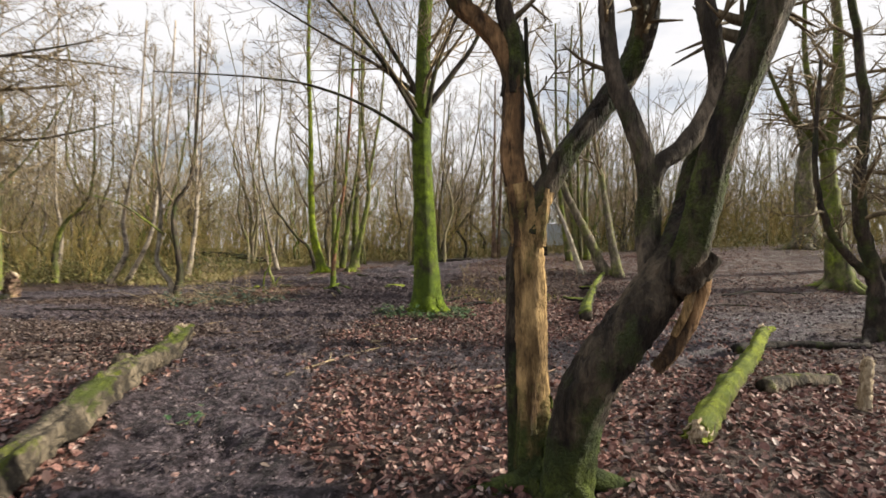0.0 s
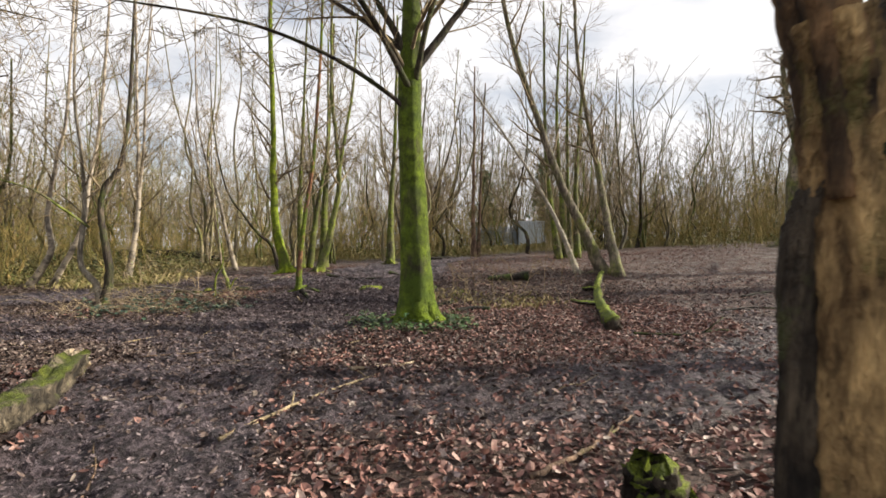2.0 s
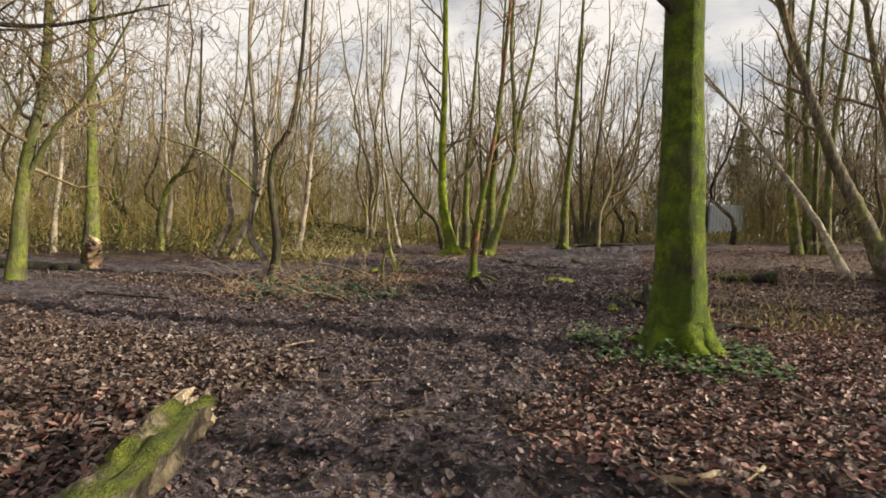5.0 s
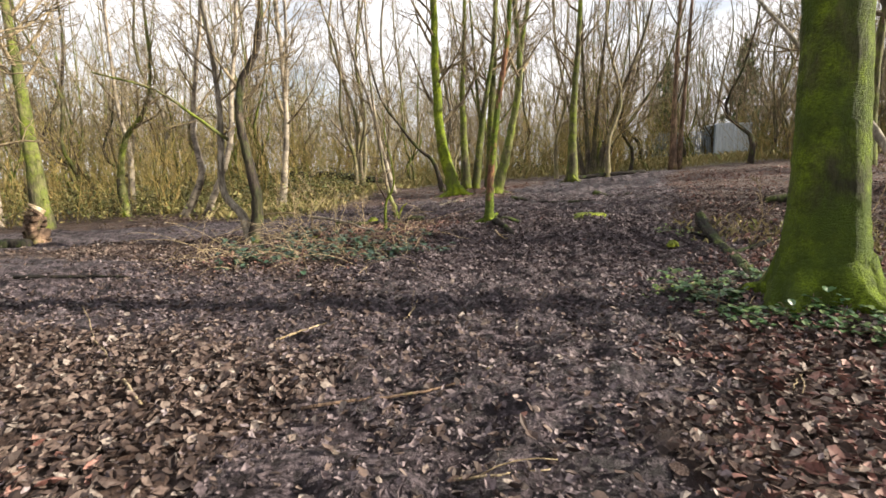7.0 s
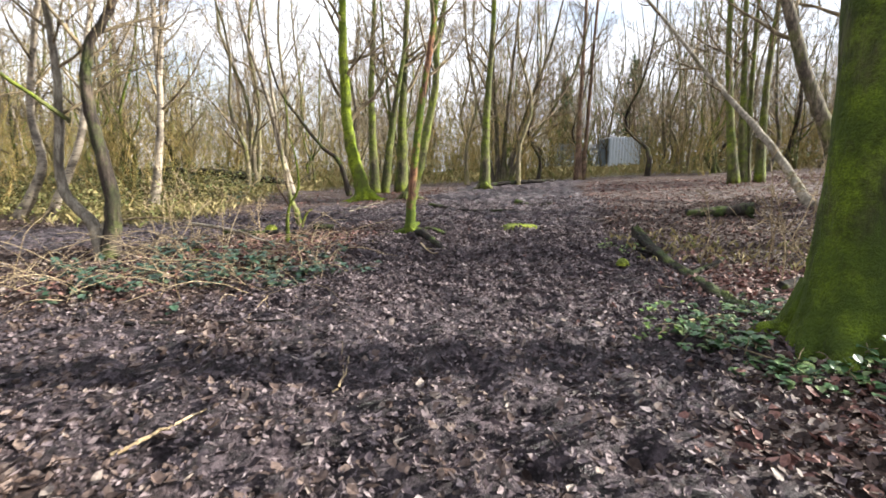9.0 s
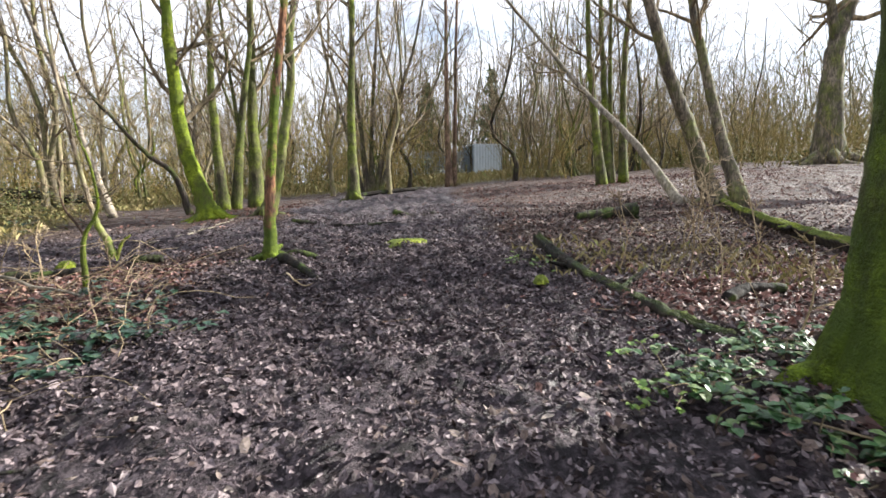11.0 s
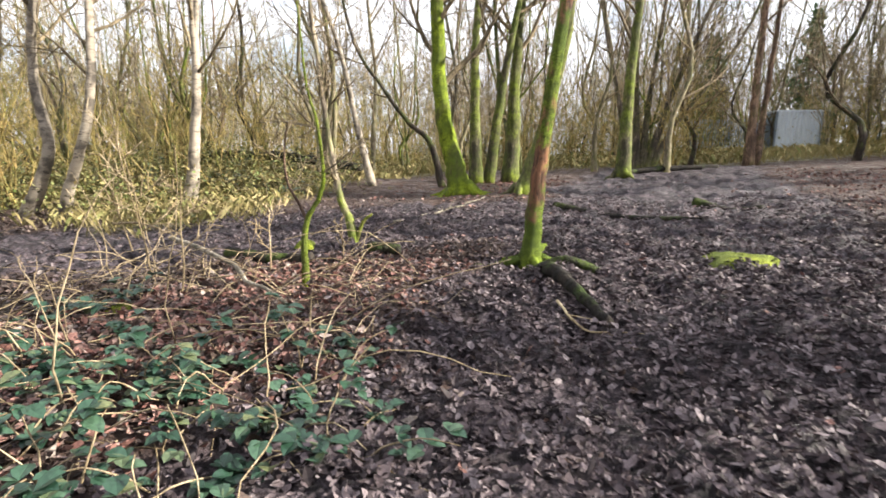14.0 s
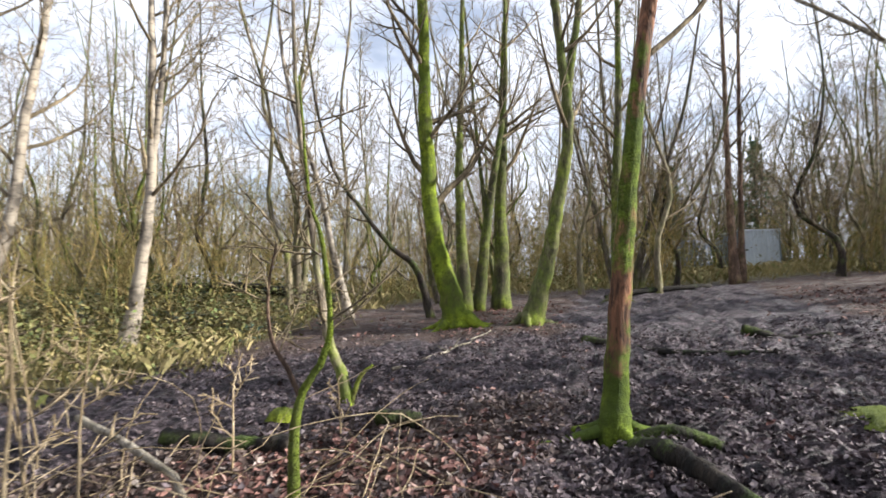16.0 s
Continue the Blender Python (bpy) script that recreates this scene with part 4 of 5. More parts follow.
def clear_ground(x, y):
    """True where no tree of the wood may stand: the glade and the ways through it."""
    if -9.8 < x < 12 and y < 29.5 - 0.12 * abs(x):
        return True
    return (x + 12) ** 2 / 36 + (y - 16) ** 2 / 16 < 1 or (x > 0 and x < 17 and y < 27 and y > 4) or (2.0 < x < 13 and 30 < y < 45 and abs(x - 3 - (y - 30) * 0.42) < 1.7)


USED = [False] * len(MODELS)


def plant(index, x, y, scale, turn):
    m = pose(x, y, land(x, y), 0, 0, turn)
    if USED[index]:
        ob = copy_thing(MODELS[index], m)
    else:
        ob, USED[index] = MODELS[index], True
        ob.matrix_basis = m
    ob.scale = (scale, scale, scale * (0.9 + 0.2 * ((x * 7.3) % 1)))


# The box at y -22 to -7 adds unseen trees, only to shade the light.
ZONES = [(46, (-34, -10, 19.5, 44), 1.7), (16, (-30, -15, 4, 19), 2.6), (62, (-12, 18, 29, 56), 1.7), (34, (13, 45, 22, 55), 2.8), (14, (18, 40, -6, 20), 5.0), (16, (-26, 24, -22, -7), 4.5), (14, (-40, -22, 0, 40), 3.2)]
for count, box, gap in ZONES:
    for x, y in spots(rw, count, box, gap, lambda a, b: not clear_ground(a, b) and not (a > -18 and 18 < b < 24.5 + 0.3 * max(a + 14, 0))):
        left = x < -9
        pick = rw.choice(13, p=[0.09, 0.09, 0.1, 0.10, 0.1, 0.09, 0.07, 0.03, 0.03, 0.03, 0.09, 0.09, 0.09] if left else [0.08, 0.08, 0.1, 0.08, 0.1, 0.08, 0.06, 0.0, 0.0, 0.0, 0.14, 0.14, 0.14])
        plant(int(pick), x, y, rw.uniform(0.8, 1.2), rw.uniform(0, 360))
for k in range(13):
    if not USED[k]:
        plant(k, -26.0 - 1.9 * k, 31.0 + 0.7 * k, 1.0, 40 * k)
for box, count in (((-30, -9.5, 20.5, 40), 26), ((-9, 30, 32, 50), 34), ((14, 36, 20, 40), 12), ((-30, -17, 8, 20), 12)):
    for x, y in spots(rw, count, box, 1.4, lambda a, b: not clear_ground(a, b)):
        plant(13 + int(rw.integers(2)), x, y, rw.uniform(0.6, 1.1), rw.uniform(0, 360))


def brush(name, label, count, box, heights, thick, material, seed, keep, lean=0.25, twigs=3):
    """Countless thin stems and twigs."""
    rng, sh = np.random.default_rng(seed), Shell()
    places = []
    while len(places) < count:
        x, y = rng.uniform(box[0], box[1]), rng.uniform(box[2], box[3])
        if keep(x, y):
            places.append((x, y))
    heights_at = ground_z(*np.array(places).T)
    for (x, y), z in zip(places, heights_at):
        tall = rng.uniform(*heights) * (0.6 + 0.8 * rng.random())
        line = wander(rng, (x, y, z - 0.05), (rng.normal(0, lean), rng.normal(0, lean), 1), tall, 5, 0.16, 0.03)
        r = thick * (0.6 + 0.8 * rng.random())
        tube(sh, line, np.linspace(r, r * 0.35, 5), 3, caps=False)
        for _ in range(twigs):
            i = rng.integers(1, 4)
            tube(sh, wander(rng, line[i], (rng.normal(0, 0.6), rng.normal(0, 0.6), 0.8), tall * rng.uniform(0.2, 0.45), 2, 0.2, 0.05), [r * 0.5, r * 0.2], 3, caps=False)
    tagged(new(name, sh.mesh(name, material)), label, "undergrowth", kind="stuff")


ring = lambda x, y: not clear_ground(x, y)
brush("thicket", "dense ochre brushwood under the far trees", 2600, (-14, 40, 34, 62), (1.6, 4.2), 0.016, TWIG_OCHRE, 201, ring)
brush("thicket", "tangled brown brushwood and saplings beside the glade", 2000, (-36, -11, 21.5, 48), (1.0, 3.4), 0.012, TWIG_OCHRE, 202, ring)
brush("thicket", "thin brown saplings along the glade's edge", 1300, (-34, -16, 6, 21), (1.0, 3.6), 0.012, TWIG_OCHRE, 203, ring)
brush("thicket", "scrub of thin stems on the slope", 900, (15, 44, 12, 46), (1.2, 3.8), 0.014, TWIG_OCHRE, 204, ring)
brush("far_woods", "countless far bare stems closing the view", 1100, (-90, 80, 52, 105), (9, 14), 0.075, FAR_BARK, 205, lambda x, y: True, 0.05, 9)
brush("far_woods", "countless far bare stems on the left", 500, (-95, -36, -20, 60), (9, 14), 0.07, FAR_BARK, 206, lambda x, y: True, 0.05, 9)
brush("far_woods", "countless far bare stems up the slope", 500, (42, 95, -20, 60), (9, 14), 0.07, FAR_BARK, 207, lambda x, y: True, 0.05, 9)


# ---- conifers and a fenced store beyond the wood ----
def conifer(x, y, tall, seed, label):
    rng = np.random.default_rng(seed)
    z0 = land(x, y)
    root = thing("conifer", (x, y, z0), label, "tree", "conifers by the fence")
    sh, fo = Shell(), Shell()
    tube(sh, [(0, 0, -0.1), (0, 0, tall * 0.5), (0, 0, tall)], [0.14, 0.09, 0.02], 7, caps=False)
    for k in range(90):
        s = 0.08 + 0.92 * k / 90
        th, reach = rng.uniform(0, 6.28), (1 - s) * tall * 0.2 + 0.2
        line = wander(rng, (0, 0, s * tall), (math.cos(th), math.sin(th), 0.15), reach, 4, 0.1, -0.02)
        tube(sh, line, [0.02, 0.015, 0.01, 0.005], 3, caps=False)
        for q in range(18):
            i = rng.integers(1, 4)
            c = line[i] + rng.normal(0, 0.14, 3)
            a, b = rng.normal(0, 0.13, 3), rng.normal(0, 0.05, 3)
            fo.add([c - a, c + b, c + a, c - b], [(0, 1, 2, 3)])
    linked("trunk", sh.mesh("trunk", BARK_DARK), root)
    linked("needles", fo.mesh("needles", NEEDLE, shade=False), root, "dark green needles")["kind"] = "stuff"


conifer(6.4, 50.5, 7.5, 301, "dark green conifer behind the bare stems")
conifer(11.9, 50.0, 8.5, 302, "tall dark green conifer beside the store")


def painted(name, c1, c2, rough, metal=0.0):
    k = Mat(name, rough)
    k.bsdf.inputs["Metallic"].default_value = metal
    streak = k.noise(4, 5, k.stretch(3, 3, 0.5))
    return k.finish(k.mix(1.0, k.ramp(streak, (0.3, c1), (0.7, c2)), k.each(0.85, 1.1), "MULTIPLY"), streak, 0.004)


STEEL_BLUE = painted("weathered_blue_grey_steel", (0.17, 0.21, 0.26), (0.27, 0.32, 0.38), 0.55, 0.2)
PANEL_PALE = painted("pale_galvanised_panel", (0.52, 0.58, 0.66), (0.70, 0.76, 0.82), 0.45, 0.1)


def box_shell(x0, x1, y0, y1, z0, z1):
    sh = Shell()
    sh.add([(x, y, z) for z in (z0, z1) for y in (y0, y1) for x in (x0, x1)], [(0, 2, 3, 1), (4, 5, 7, 6), (0, 1, 5, 4), (2, 6, 7, 3), (0, 4, 6, 2), (1, 3, 7, 5)])
    return sh


def steel_fence():
    base = (6.4, 46.0, land(6.4, 46))
    root = thing("palisade_fence", base, "blue-grey steel palisade fence beyond the trees", "fence")
    pale = Shell()
    pale.add([(-0.035, -0.012, 0), (0.035, -0.012, 0), (0.035, 0.012, 0), (-0.035, 0.012, 0), (-0.035, -0.012, 1.9), (0.035, -0.012, 1.9), (0.035, 0.012, 1.9), (-0.035, 0.012, 1.9), (0, 0, 2.05)],
             [(0, 1, 5, 4), (1, 2, 6, 5), (2, 3, 7, 6), (3, 0, 4, 7), (4, 5, 8), (5, 6, 8), (6, 7, 8), (7, 4, 8), (3, 2, 1, 0)])
    me = pale.mesh("pale", STEEL_BLUE, shade=False)
    for k in range(32):
        linked("pale", me, root, at=(-2.1 + 0.135 * k, 0, 0.05))
    for z in (0.45, 1.55):
        linked("rail", box_shell(-2.2, 2.2, 0.015, 0.06, z, z + 0.06).mesh("rail", STEEL_BLUE, shade=False), root)
    for k in range(3):
        linked("post", box_shell(-2.15 + 2.1 * k, -2.05 + 2.1 * k, 0.062, 0.16, -0.3, 2.0).mesh("post", STEEL_BLUE, shade=False), root)


def steel_store():
    base = (9.7, 46.2, land(9.7, 46.2))
    root = thing("storage_container", base, "pale blue-grey corrugated steel container beyond the trees", "container")
    sh = Shell()
    prof = [(-1.1 + 0.11 * k, -0.9 - (0.035 if k % 2 else 0.0)) for k in range(21)]
    n = len(prof)
    sh.add([(x, y, 0.12) for x, y in prof] + [(x, y, 2.25) for x, y in prof], [(k, k + 1, n + k + 1, n + k) for k in range(n - 1)])
    linked("front_panel", sh.mesh("front_panel", PANEL_PALE, shade=False), root)
    linked("body", box_shell(-1.1, 1.1, -0.88, 1.6, 0.1, 2.25).mesh("body", STEEL_BLUE, shade=False), root)
    linked("roof", box_shell(-1.16, 1.16, -0.96, 1.66, 2.25, 2.34).mesh("roof", PANEL_PALE, shade=False), root)
    linked("corner_post", box_shell(1.10, 1.17, -0.96, -0.86, 0, 2.25).mesh("corner_post", STEEL_BLUE, shade=False), root)
    linked("corner_post", box_shell(-1.17, -1.10, -0.96, -0.86, 0, 2.25).mesh("corner_post", STEEL_BLUE, shade=False), root)
    linked("sill", box_shell(-1.1, 1.1, -0.96, -0.9, -0.1, 0.12).mesh("sill", STEEL_BLUE, shade=False), root)


steel_fence()
steel_store()


# ---- fallen logs and stumps ----
def log(name, label, pts, r0, r1, material, seed, stubs=(), end=None, category="log", sides=14, lumps=0.06, flutes=0.0):
    rng = np.random.default_rng(seed)
    base = tuple(pts[0])
    root = thing(name, base, label, category)
    n = (10 + 4 * len(pts)) * (2 if flutes else 1)
    line = curve_through(pts, n)
    line[1:-1] += rng.normal(0, r0 * 0.05, (n - 2, 3))
    sh = Shell()
    rad = np.linspace(r0, r1, n) * (1 + 0.05 * rng.standard_normal(n))
    tube(sh, line, rad, sides, rng, lumps, flutes=flutes)
    linked("bark", sh.mesh("bark", material, base), root)
    for s, way, length, r in stubs:
        i = int(s * (n - 1))
        st = Shell()
        tube(st, wander(rng, line[i], way, length, 5, 0.12, 0.0), np.linspace(r, r * 0.7, 5), 8, rng, 0.12)
        linked("stub", st.mesh("stub", material, base), root, "broken branch stub")
    for e in end or ():
        i = 0 if e == 0 else n - 1
        way = unit(line[i] - line[1 if e == 0 else n - 2])
        a = unit(np.cross(way, (0.1, 0.2, 1.0)))
        b = np.cross(way, a)
        st = Shell()
        tube(st, [line[i] - way * 0.10, line[i] + way * 0.01, line[i] + way * 0.05], [rad[i] * 0.96, rad[i] * 0.78, rad[i] * 0.3], 11, rng, 0.18)
        broken = linked("broken_end", st.mesh("broken_end", WOOD_PALE, base, shade=False), root, "pale splintered wood")
        for k in range(11):
            th = k * 2.4 + rng.normal(0, 0.3)
            off = (a * math.cos(th) + b * math.sin(th)) * rad[i] * (0.86 if k % 3 else 0.45)
            reach = rad[i] * rng.uniform(0.5, 1.9)
            foot = line[i] + off - way * 0.06
            st = Shell()
            tube(st, [foot, foot + way * reach * 0.6 + rng.normal(0, 0.012, 3), foot + way * reach + rng.normal(0, 0.025, 3)], [rad[i] * 0.30, rad[i] * 0.2, rad[i] * 0.04], 5, rng, 0.2)
            linked("splinter", st.mesh("splinter", (WOOD_PALE, material)[k % 4 == 0], base, shade=False), broken)
    return root


def lain(points, lift):
    return [(x, y, land(x, y) + (lift[i] if isinstance(lift, (list, tuple)) else lift)) for i, (x, y) in enumerate(points)]


log("mossy_log", "long fallen trunk streaked with moss, broken pale end raised", lain([(-2.5, 1.6), (-2.95, 3.4), (-3.45, 5.2), (-3.8, 6.6), (-4.12, 7.75)], [0.09, 0.11, 0.17, 0.19, 0.30]), 0.125, 0.14, LOG_MOSS, 401, lumps=0.09, sides=26, flutes=0.2,
    stubs=[(0.60, (-0.8, -0.1, 0.45), 0.30, 0.085), (0.66, (0.7, 0.3, 0.2), 0.16, 0.06), (0.85, (-0.7, 0.3, 0.5), 0.20, 0.055), (0.93, (0.5, 0.4, 0.6), 0.14, 0.045)], end=[1])
log("mossy_log", "fallen log thick with yellow-green moss, bare broken tip", lain([(2.05, 4.05), (2.9, 5.15), (4.0, 6.5), (4.9, 7.7)], [0.09, 0.16, 0.28, 0.38]), 0.10, 0.085, LOG_GREEN, 402, lumps=0.07, sides=22, flutes=0.16,
    stubs=[(0.97, (0.8, 0.3, 0.05), 0.35, 0.06)], end=[0, 1])
log("mossy_log", "long mossy fallen trunk lying below the leaning trees", lain([(6.3, 20.0), (5.4, 18.0), (4.5, 15.5), (3.75, 13.2), (3.15, 11.2)], [0.12, 0.12, 0.10, 0.12, 0.14]), 0.09, 0.15, LOG_CAPPED, 403, lumps=0.07, sides=18, flutes=0.14,
    stubs=[(0.35, (-0.8, -0.4, 0.2), 0.6, 0.07), (0.62, (-0.9, -0.3, 0.1), 0.8, 0.06)])
log("rotten_log", "black wet rotten log half sunk in leaf litter", lain([(0.1, 17.5), (-0.05, 16.3), (-0.15, 15.1), (-0.35, 13.9), (-0.5, 12.9)], [0.20, 0.08, 0.04, 0.03, 0.0]), 0.10, 0.075, LOG_CAPPED_DARK, 404, lumps=0.08, sides=18, flutes=0.2,
    stubs=[(0.3, (-0.8, 0.3, 0.3), 0.35, 0.035), (0.55, (0.8, 0.4, 0.1), 0.8, 0.04)])
log("dead_log", "short dead log lying on bare soil", lain([(2.1, 19.7), (2.8, 19.6), (3.5, 19.5)], [0.08, 0.12, 0.22]), 0.10, 0.13, LOG_DARK, 405, stubs=[(0.9, (0.4, -0.3, -0.5), 0.3, 0.06)])
log("rotten_log", "dark damp log with a crust of moss", lain([(-7.8, 17.95), (-7.2, 17.9), (-6.65, 17.85)], 0.05), 0.075, 0.07, LOG_DARK, 406)
log("rotten_log", "stub of dark rotten wood on the soil", lain([(-6.15, 18.45), (-5.95, 18.4), (-5.75, 18.4)], 0.06), 0.085, 0.07, LOG_DARK, 407)
log("rotten_log", "long thin dark log at the wood's edge", lain([(-1.9, 30.6), (-0.6, 31.0), (1.6, 31.4)], 0.07), 0.10, 0.08, LOG_DARK, 408)
log("rotten_log", "dark log lying across the mud", lain([(-3.9, 21.8), (-2.9, 21.2), (-1.7, 20.8)], 0.03), 0.06, 0.03, LOG_DARK, 409, sides=8)
log("rotten_log", "dark crust of decayed wood on the mud", lain([(-1.5, 22.2), (-1.0, 21.9), (-0.6, 21.6)], 0.06), 0.09, 0.06, LOG_DARK, 410)
log("rotten_log", "black log beside the sawn stump", lain([(-15.4, 14.6), (-14.4, 14.9), (-13.4, 15.1)], 0.08), 0.13, 0.11, LOG_DARK, 411)
log("fallen_log", "mossy fallen trunk in the undergrowth", lain([(-15.5, 27.0), (-12.5, 27.2), (-9.4, 26.6)], [0.5, 0.55, 0.35]), 0.15, 0.12, LOG_DARK, 412)
log("tree_stump", "small weathered pale stump broken off short", [(4.25, 5.05, land(4.25, 5.05) - 0.05), (4.27, 5.06, 0.2), (4.33, 5.09, 0.48)], 0.065, 0.045, WOOD_PALE, 413, category="stump", lumps=0.12, end=[1])
log("mossy_stump", "rounded stump cushioned with green moss", [(0.82, 4.85, land(0.82, 4.85) - 0.05), (0.81, 4.86, 0.14), (0.79, 4.87, 0.27)], 0.21, 0.13, LOG_CAPPED, 414, category="stump", lumps=0.08, sides=18, flutes=0.12)
log("sawn_stump", "orange-brown rotting stump with crumbling top", [(-13.7, 15.5, land(-13.7, 15.5) - 0.05), (-13.7, 15.5, 0.25), (-13.65, 15.5, 0.62)], 0.22, 0.17, BARK_BROWN, 415, category="stump", lumps=0.12, end=[1])
log("rotten_log", "lump of dark bark among red leaves", lain([(3.6, 5.6), (4.1, 5.9), (4.7, 6.0)], 0.07), 0.10, 0.08, LOG_MOSS, 416)
log("rotten_log", "dark branch lying across the mud", lain([(4.6, 7.9), (5.6, 8.3), (6.9, 8.1)], 0.06), 0.09, 0.05, LOG_DARK, 417)
log("rotten_log", "short piece of dark bark in the leaves", lain([(0.5, 14.0), (0.9, 14.15), (1.3, 14.05)], 0.05), 0.07, 0.06, LOG_DARK, 418)


# ---- sticks ----
def stick(points, r, lift, seed, label, material=TWIG_PALE, forks=2):
    rng = np.random.default_rng(seed)
    pts = lain(points, lift)
    sh = Shell()
    line = curve_through(pts, 14)
    line[1:-1, :2] += rng.normal(0, r * 0.7, (12, 2))
    tube(sh, line, np.linspace(r, r * 0.45, 14), 6, rng, 0.08)
    for _ in range(forks):
        i = rng.integers(3, 12)
        w = unit(line[i + 1] - line[i]) + rng.normal(0, 0.5, 3) * np.array([1, 1, 0.35])
        tube(sh, wander(rng, line[i], w, rng.uniform(0.2, 0.5), 5, 0.15, 0.0), np.linspace(r * 0.55, r * 0.25, 5), 5)
    base = tuple(pts[0])
    ob = new("fallen_stick", sh.mesh("fallen_stick", material, base))
    ob.location = base
    tagged(ob, label, "stick", "fallen sticks")


stick([(-2.02, 6.24), (-1.52, 7.35), (-0.61, 8.67)], 0.02, 0.02, 501, "long thin brown stick lying on the mud", TWIG)
stick([(-1.25, 8.3), (-0.9, 8.55), (-0.5, 8.85)], 0.034, 0.03, 502, "thick pale barkless stick on the mud", WOOD_PALE, 0)
stick([(0.25, 5.4), (0.85, 5.9), (1.45, 6.6)], 0.02, 0.03, 503, "bent brown stick among the leaves", BARK_BROWN)
stick([(-8.45, 17.8), (-7.3, 17.1), (-6.0, 16.2)], 0.034, [0.38, 0.22, 0.05], 504, "pale broken branch propped on brambles", BARK_PALE, 0)
stick([(-10.9, 19.4), (-9.6, 18.6), (-8.5, 17.9)], 0.02, [0.1, 0.3, 0.3], 505, "thin dry branch lying over the grass")
stick([(-5.1, 10.45), (-4.85, 10.9)], 0.014, 0.02, 506, "short pale twig on leaf litter", TWIG_PALE, 0)
stick([(-4.3, 9.35), (-3.6, 9.75), (-3.25, 10.1)], 0.011, 0.02, 507, "thin brown twig across the path", BARK_BROWN, 1)
stick([(-6.5, 20.5), (-5.9, 21.6), (-5.3, 22.9)], 0.03, 0.05, 508, "forked grey branch lying by the mossy trunk", BARK_PALE, 3)
stick([(-3.9, 16.9), (-3.7, 16.6), (-3.55, 16.35)], 0.013, 0.03, 509, "dry forked twig on the mud", TWIG_PALE, 3)
stick([(-0.95, 12.7), (-1.5, 12.2), (-1.1, 11.3)], 0.014, 0.04, 510, "thin stick by the ivy", TWIG, 1)
stick([(3.4, 10.9), (4.0, 10.6), (4.8, 10.7)], 0.03, 0.04, 511, "dark branch on the ground by the log", LOG_DARK, 2)
stick([(-6.2, 12.3), (-5.5, 12.6), (-4.9, 12.5)], 0.018, 0.04, 512, "dark stick at the edge of the brambles", LOG_DARK, 1)
stick([(9.0, 16.2), (10.5, 16.9), (12.0, 16.6)], 0.03, 0.05, 513, "dark stick on red leaf litter", LOG_DARK, 2)
stick([(7.0, 14.0), (8.2, 14.6), (9.2, 14.4)], 0.03, 0.05, 514, "dark stick on the far mud", LOG_DARK, 2)
stick([(-2.3, 4.6), (-2.6, 5.6), (-3.0, 6.3)], 0.012, 0.02, 515, "thin twig on red leaves", BARK_BROWN, 2)
stick([(-9.8, 12.0), (-9.0, 12.4), (-8.3, 12.3)], 0.03, 0.04, 516, "dark branch in the wet track", LOG_DARK, 1)
stick([(-5.22, 9.16), (-6.49, 10.09), (-7.65, 11.02)], 0.010, [0.02, 0.05, 0.10], 517, "long thin pale twig on the leaf litter", TWIG_PALE, 2)
for k, (x, y) in enumerate([(-3.3, 8.9), (-5.6, 9.4), (-1.2, 10.2), (-0.4, 9.9), (-4.2, 11.2), (-1.9, 13.9), (-0.9, 14.6), (-5.2, 17.4), (1.6, 4.6), (-1.0, 4.9), (1.0, 7.6), (-7.2, 14.2), (-6.0, 15.5), (-3.1, 14.8)]):
    th = k * 1.9
    stick([(x, y), (x + 0.2 * math.cos(th), y + 0.2 * math.sin(th)), (x + 0.45 * math.cos(th + 0.2), y + 0.45 * math.sin(th + 0.2))], 0.009, 0.02, 530 + k, "small dry twig on the ground", (TWIG_PALE, BARK_BROWN)[k % 2], 1)


# ---- green plants ----
def leaf_blades(sh, centre, facing, size, rng, width=0.42):
    """One rounded leaf folded along its rib."""
    side = unit(np.cross(facing, (0.02, 0.03, 1)))
    fold = np.array([0, 0, 1.0])
    rim = []
    for along, out in ((0.22, 0.72), (0.5, 1.0), (0.8, 0.62)):
        rim.append((centre + facing * size * along, side * size * width * out, fold * size * (0.16 * out - 0.10 * along)))
    p = [centre] + [c + o + f for c, o, f in rim] + [centre + facing * size - fold * size * 0.14] + [c - o + f for c, o, f in rim[::-1]] + [centre + facing * size * 0.5]
    sh.add(p, [(8, k, k + 1) for k in range(7)] + [(8, 7, 0)])


